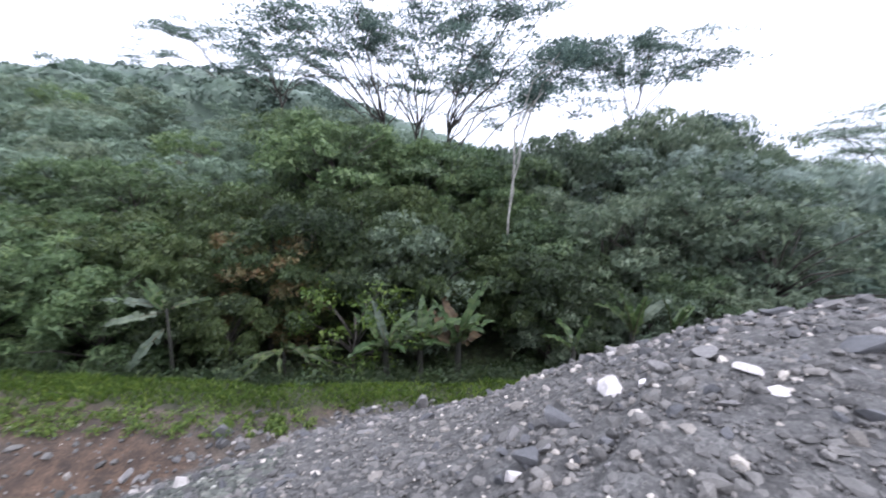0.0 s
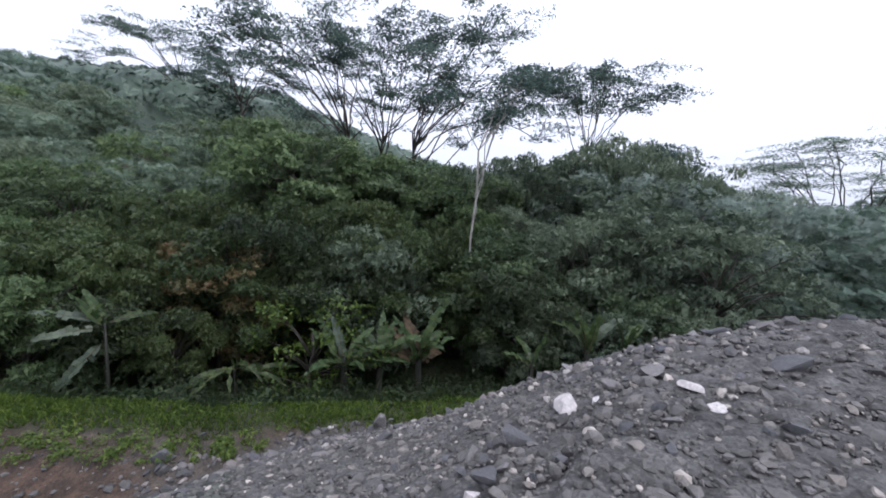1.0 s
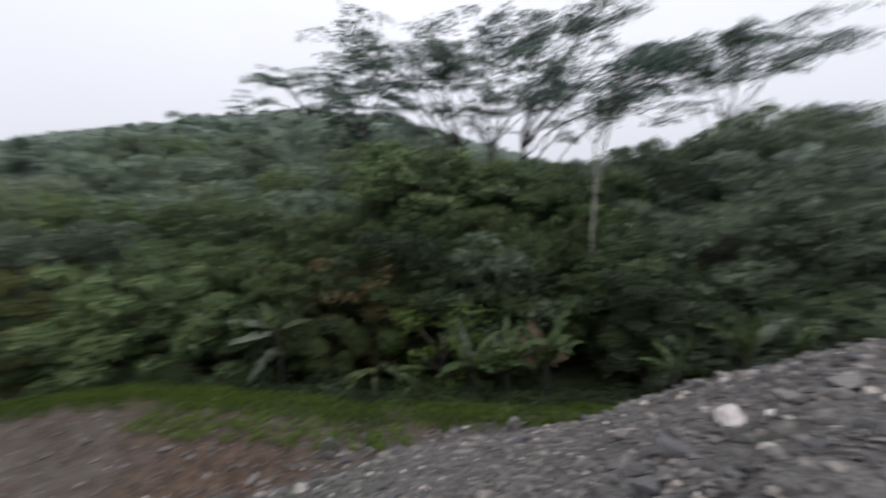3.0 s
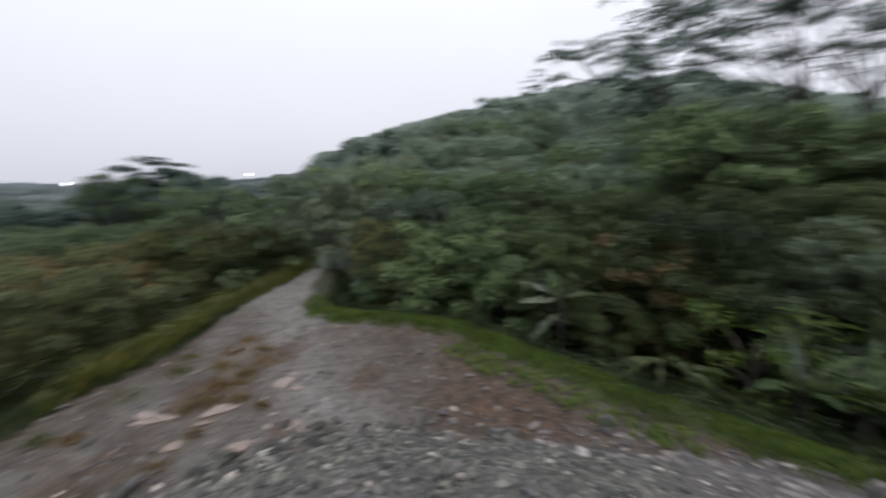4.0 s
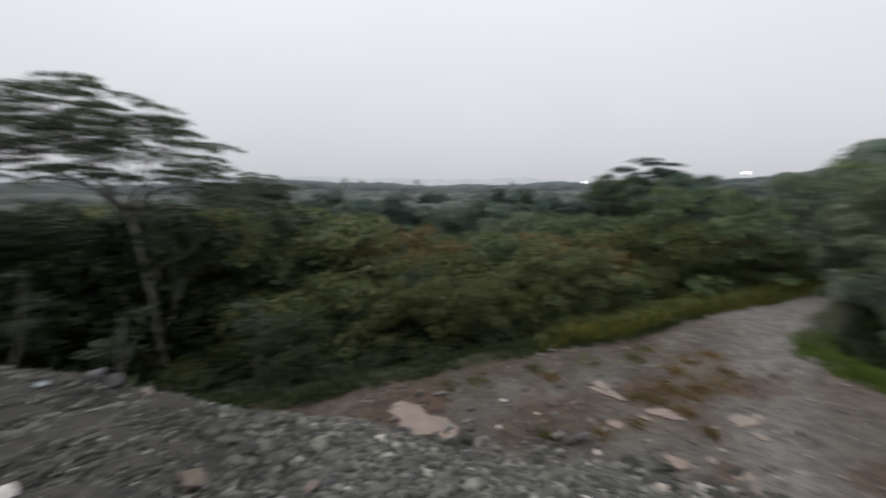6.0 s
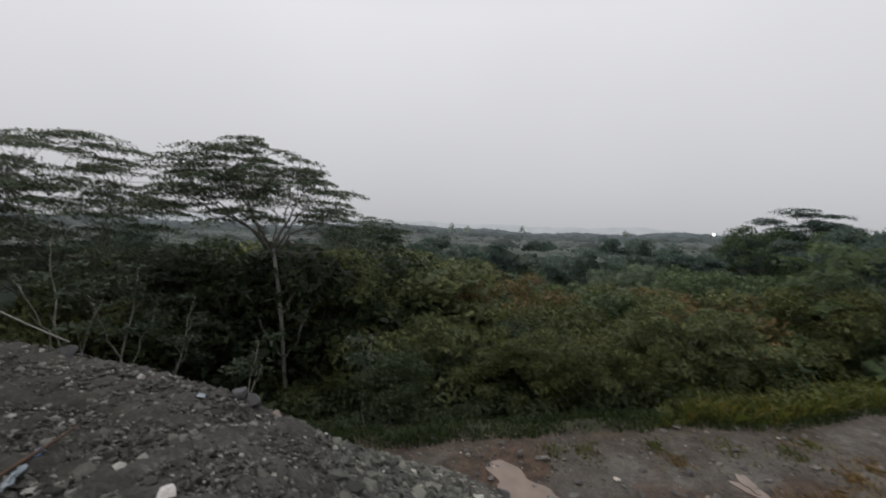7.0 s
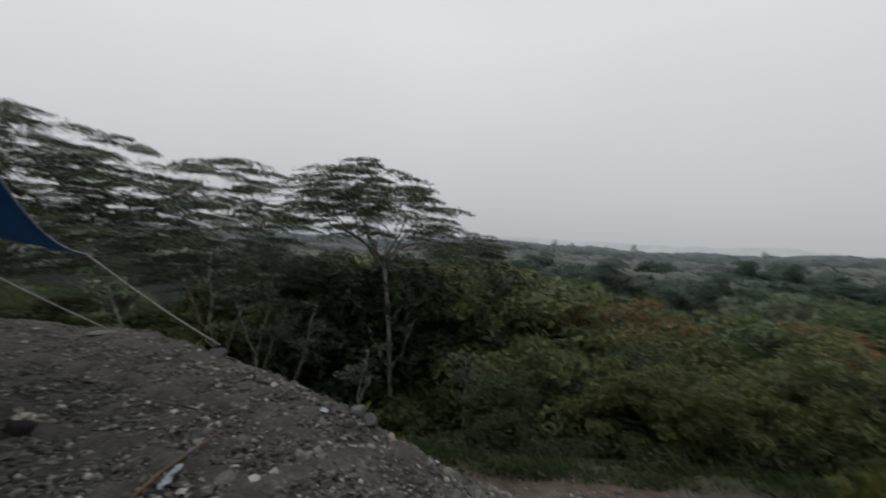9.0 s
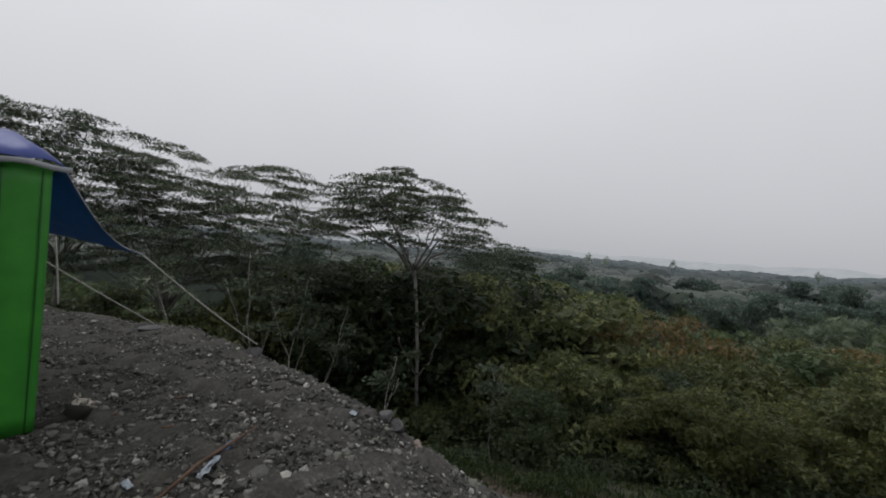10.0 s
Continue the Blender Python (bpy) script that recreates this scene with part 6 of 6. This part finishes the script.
def roof_corner(u, v):
    p = A0 - D1 * 0.06 - D2 * 0.05 + D1 * (u * (LONG + 0.12)) + D2 * (v * (DEEP + 0.1))
    z = EAVE + 0.03 + (RIDGE - EAVE) * (1 - abs(2 * v - 1)) ** 0.55 * min(1, 12 * u + 0.55, 12 * (1 - u) + 0.55) - 0.03 * math.sin(u * 14) * math.sin(v * math.pi)
    return (p.x, p.y, z + 0.026 * math.sin(u * 31 + v * 7) + 0.02 * math.sin(u * 12 - v * 21) + 0.012 * math.sin(u * 67 - v * 13))


sheet("roof", hut, tarp_blue, roof_corner, 48, 16, 0.008, "creased blue tarpaulin roof")


def hem_corner(u, v):
    p = A0 - D1 * 0.075 - D2 * 0.07 + D1 * (u * (LONG + 0.14))
    return (p.x, p.y, EAVE - 0.012 + v * 0.04 + 0.012 * math.sin(u * 23) - 0.03 * math.sin(u * 60) * 0.2)


sheet("hem", hut, tarp_white, hem_corner, 60, 2, 0.01, "whitish edge of the roof sheet")


def side_hem(u, v):
    p = A0 - D1 * 0.08 - D2 * 0.07 + D2 * (u * (DEEP + 0.1))
    return (p.x, p.y, EAVE - 0.01 + v * 0.04 + 0.012 * math.sin(u * 19))


sheet("hem", hut, tarp_white, side_hem, 40, 2, 0.01)
TIP = Vector((-0.13, -5.84, 1.32))


def flap_corner(u, v):
    a = A0 - D1 * 0.06 + Vector((0, 0, EAVE + 0.03))
    c = C0 - D1 * 0.06 + Vector((0, 0, EAVE - 0.45))
    top = a + (TIP - a) * u - Vector((0, 0, 0.16 * math.sin(u * math.pi)))
    low = c + (TIP - c) * u + Vector((0, 0, 0.05 * math.sin(u * math.pi)))
    p = top + (low - top) * v * (1 - 0.0)
    return (p.x, p.y, p.z - 0.05 * math.sin(v * math.pi) * (1 - u))


sheet("flap", hut, tarp_navy, flap_corner, 24, 14, 0.006, "dark blue tarpaulin flap drawn out to a point")


def cord(name, pts, radius, mat, parent=None, label="", category=""):
    s = Soup()
    tube(s, pts, [radius] * len(pts), 6)
    ob = piece(name, s.mesh(name, mat, True), parent, label)
    return tagged(ob, category=category)


def sagging(a, b, sag, n=12):
    a, b = Vector(a), Vector(b)
    return [a + (b - a) * (i / n) - Vector((0, 0, sag * math.sin(i / n * math.pi))) for i in range(n + 1)]


hem_line = [Vector(flap_corner(i / 20, 0.0)) + Vector((0, 0, 0.01)) for i in range(21)]
cord("flap_hem", hem_line, 0.006, tarp_white, hut, "whitish hem along the flap")
cord("guy_rope", sagging(TIP, lie(-1.33, -5.85, 0.14), 0.03), 0.009, rope_mat, hut, "taut pale guy rope")
cord("guy_rope", sagging(C0 + Vector((0, 0, EAVE - 0.2)), lie(-0.29, -7.72, 0.1), 0.03), 0.009, rope_mat, hut)
cord("rope_end", sagging(A0 - D2 * 0.04 - D1 * 0.03 + Vector((0, 0, 1.5)), A0 - D2 * 0.05 - D1 * 0.07 + Vector((0, 0, 0.98)), -0.03), 0.006, rope_mat, hut, "loose hanging rope end")

# ---- litter on the heap ----
log = holder("log", "short charred black log with pale splintered end", "log")
lg = Soup()
tube(lg, [(0, 0, -0.12), (0.01, 0, 0.0), (0.0, 0.01, 0.12), (0.0, 0.0, 0.2)], (0.105, 0.115, 0.118, 0.105), 14)
tube(lg, [(0.02, 0.04, 0.02), (0.2, 0.12, -0.02), (0.34, 0.2, -0.05)], (0.07, 0.06, 0.03), 9)
piece("bark", lg.mesh("bark", wood_char, True), log)
le, gl = Soup(), np.random.default_rng(4)
tube(le, [(0.0, 0.0, 0.192), (0.0, 0.0, 0.204)], (0.1, 0.096), 12)
for k in range(16):
    ax, ay = gl.normal(size=2) * 0.05
    tube(le, [(ax, ay, 0.2), (ax * 1.3, ay * 1.3, 0.21 + gl.uniform(0.005, 0.06))], (gl.uniform(0.012, 0.024), 0.003), 5)
piece("splintered_end", le.mesh("splintered_end", wood_end, True), log, "pale splintered end")
log.matrix_basis = Matrix.Translation(lie(0.22, -4.90, 0.03)) @ Euler((-0.5, -0.3, 0.2), "XYZ").to_matrix().to_4x4() @ Matrix.Diagonal((0.75, 0.62, 0.7, 1))

stick = Soup()
tube(stick, [lie(-0.24, -3.22, 0.03), lie(-0.55, -3.5, 0.05), lie(-0.78, -3.68, 0.06), lie(-0.96, -3.84, 0.07)], (0.010, 0.012, 0.011, 0.008), 7)
tagged(new("stick", stick.mesh("stick", wood_raw, True)), "reddish brown wooden stick lying on gravel", "stick")


def scrap(x, y, a, b2, seed, mat, label, name="plastic_scrap", turn=None):
    """Crumpled film."""
    gs, n, s = np.random.default_rng(seed), 9, Soup()
    u = np.linspace(-1, 1, n)
    X, Y = np.meshgrid(u * a, u * b2)
    Z = 0.03 + gs.random((n, n)) * 0.05 * (a + b2) * 3
    ang2 = gs.uniform(0, 6.28) if turn is None else turn
    wx, wy = x + X * math.cos(ang2) - Y * math.sin(ang2), y + X * math.sin(ang2) + Y * math.cos(ang2)
    s.add(np.stack([wx + gs.normal(size=(n, n)) * a * 0.08, wy + gs.normal(size=(n, n)) * b2 * 0.08, ground_height(wx, wy) + Z], -1).reshape(-1, 3),
          [[j * n + i, j * n + i + 1, (j + 1) * n + i + 1, (j + 1) * n + i] for j in range(n - 1) for i in range(n - 1)])
    ob = tagged(new(name, s.mesh(name, mat, True)), label, "litter", "litter")
    ob.modifiers.new("thickness", "SOLIDIFY").thickness = 0.003
    return ob


scrap(-0.60, -3.46, 0.11, 0.018, 1, bag_white, "crumpled white plastic film caught on a stick", turn=-2.2)
scrap(-0.73, -3.66, 0.08, 0.018, 2, bag_blue, "crumpled blue plastic film caught on a stick", turn=-2.1)
scrap(-0.18, -3.52, 0.05, 0.018, 3, bag_white, "small white plastic scrap on gravel")
scrap(-1.8, -3.92, 0.035, 0.03, 4, bag_white, "small white plastic scrap on the heap's edge")
for i, (x, y) in enumerate([(-0.55, -4.9), (-0.05, -4.9), (-0.35, -4.3)]):
    s = Soup()
    a = i * 1.3
    tube(s, [lie(x, y, 0.02), lie(x + 0.1 * math.cos(a), y + 0.1 * math.sin(a), 0.03)], (0.011, 0.009), 6)
    tagged(new("wood_chip", s.mesh("wood_chip", wood_raw, True)), "short reddish wood chip on gravel", "wood chip", "wood chips")

# ---- at the end of the road and across the valley ----
wall_end = holder("concrete_wall", "low weathered concrete wall half hidden by bushes", "wall")
bm = bmesh.new()
bmesh.ops.create_cube(bm, size=1.0)
for v in bm.verts:
    v.co = Vector((v.co.x * 4.1, v.co.y * 0.22, v.co.z * 1.9))
bmesh.ops.bevel(bm, geom=bm.edges[:], offset=0.03, segments=2, affect="EDGES")
wme = bpy.data.meshes.new("wall_body")
bm.to_mesh(wme)
bm.free()
wme.materials.append(concrete_old)
piece("wall_body", wme, wall_end)
bm = bmesh.new()
bmesh.ops.create_cube(bm, size=1.0)
for v in bm.verts:
    v.co = Vector((v.co.x * 4.2, v.co.y * 0.32, v.co.z * 0.1 + 0.99))
bmesh.ops.bevel(bm, geom=bm.edges[:], offset=0.02, segments=2, affect="EDGES")
cme = bpy.data.meshes.new("coping")
bm.to_mesh(cme)
bm.free()
cme.materials.append(concrete_old)
piece("coping", cme, wall_end)
wall_end.matrix_basis = Matrix.Translation((-20.97, 11.37, -3.13)) @ Euler((0, 0, radians(48.7))).to_matrix().to_4x4()


def far_lamp(az, r, z, label):
    t = holder("street_lamp", label, "street lamp", "lamps in the distance")
    p = P(az, r)
    s = Soup()
    tube(s, [(0, 0, 0), (0, 0, z - p.z)], (0.12, 0.08), 8)
    tube(s, [(0, 0, z - p.z), (0.9, 0, z - p.z + 0.15)], (0.06, 0.05), 6)
    piece("pole", s.mesh("pole", concrete_old, True), t)
    h = Soup()
    h.add(ico_v * np.array([0.7, 0.36, 0.4]) * r / 140 + np.array([0.9, 0, z - p.z]), ico_f)
    piece("lamp_head", h.mesh("lamp_head", lamp_glow, True), t, "glowing white lamp head")
    t.matrix_basis = Matrix.Translation(p)


lamp_glow, nodes, links, b = node_mat("lamp_glow", 0.4)
b.inputs["Emission Color"].default_value, b.inputs["Emission Strength"].default_value = (1, 1, 0.97, 1), 4.0
far_lamp(91.5, 180, 2.4, "white lamp glowing beyond the valley woods")
far_lamp(74.2, 130, 4.6, "white lamp glowing above the dark trees")


def house(az, r, turn):
    t = holder("house", "small house with pinkish tiled roof among trees", "house")
    w = Soup()
    hw, hd, hh = 2.6, 2.0, 2.6
    c = [(-hw, -hd), (hw, -hd), (hw, hd), (-hw, hd)]
    w.add([(x, y, z) for z in (-3, hh) for x, y in c], [[0, 1, 5, 4], [1, 2, 6, 5], [2, 3, 7, 6], [3, 0, 4, 7]])
    w.add([(-hw, -hd, hh), (-hw, hd, hh), (-hw, 0, hh + 1.2)], [[0, 1, 2]])
    w.add([(hw, -hd, hh), (hw, 0, hh + 1.2), (hw, hd, hh)], [[0, 1, 2]])
    piece("wall", w.mesh("house_wall", house_white), t, "whitewashed wall")
    rf = Soup()
    for s in (1, -1):
        a = [(-hw - 0.4, s * (hd + 0.5), hh - 0.28), (hw + 0.4, s * (hd + 0.5), hh - 0.28), (hw + 0.4, 0, hh + 1.3), (-hw - 0.4, 0, hh + 1.3)]
        rf.add(a + [(x, y, z + 0.12) for x, y, z in a], [[0, 1, 2, 3], [4, 5, 6, 7], [0, 1, 5, 4], [1, 2, 6, 5], [0, 3, 7, 4]])
    piece("roof", rf.mesh("house_roof", roof_pink), t, "pinkish tiled roof")
    for x in (-1.3, 1.2):
        s2 = Soup()
        s2.add([(x - 0.4, -hd - 0.03, 0.9), (x + 0.4, -hd - 0.03, 0.9), (x + 0.4, -hd - 0.03, 1.9), (x - 0.4, -hd - 0.03, 1.9)]
               + [(x - 0.4, -hd + 0.02, 0.9), (x + 0.4, -hd + 0.02, 0.9), (x + 0.4, -hd + 0.02, 1.9), (x - 0.4, -hd + 0.02, 1.9)],
               [[0, 1, 2, 3], [0, 1, 5, 4], [1, 2, 6, 5], [2, 3, 7, 6], [3, 0, 4, 7]])
        piece("window", s2.mesh("window", wood_char), t, "dark window")
    p = P(az, r)
    t.matrix_basis = Matrix.Translation((p.x, p.y, max(p.z + 3, 1.6 - r * math.tan(radians(5.7)) - hh - 0.6))) @ Euler((0, 0, turn)).to_matrix().to_4x4()


house_white = plain("whitewash", (0.5, 0.5, 0.47), (0.7, 0.7, 0.66), 1.0)
roof_pink = plain("pinkish_tiles", (0.36, 0.22, 0.18), (0.55, 0.38, 0.32), 2.0)
house(86.3, 62, radians(60))

# ---- single stones of the slope nearest the path ----
CHIPS = []
for i in range(10):
    gs, s = np.random.default_rng(900 + i), Soup()
    v = ico_v * (1 + gs.normal(size=(len(ico_v), 1)) * 0.16)
    for _ in range(5):
        d = unit(gs.normal(size=(1, 3)))[0]
        v = v - np.clip(v @ d - gs.uniform(0.5, 0.75), 0, None)[:, None] * d
    s.add(v * np.array([1.0, gs.uniform(0.6, 0.9), gs.uniform(0.4, 0.7)]), ico_f)
    CHIPS.append(s.mesh("stone", stone_grey if i < 7 else stone_dark if i < 9 else stone_pale))
for i in range(300):
    az, r = gg.uniform(-55, 135), gg.uniform(2.0, 4.6)
    sz = gg.uniform(0.07, 0.19)
    ob = piece("stone", CHIPS[i % 10], ground)
    ob.matrix_basis = Matrix.Translation(P(az, r, sz * 0.12)) @ Euler((gg.normal() * 0.5, gg.normal() * 0.5, gg.uniform(0, 6.28))).to_matrix().to_4x4() @ Matrix.Scale(sz * 0.55, 4)
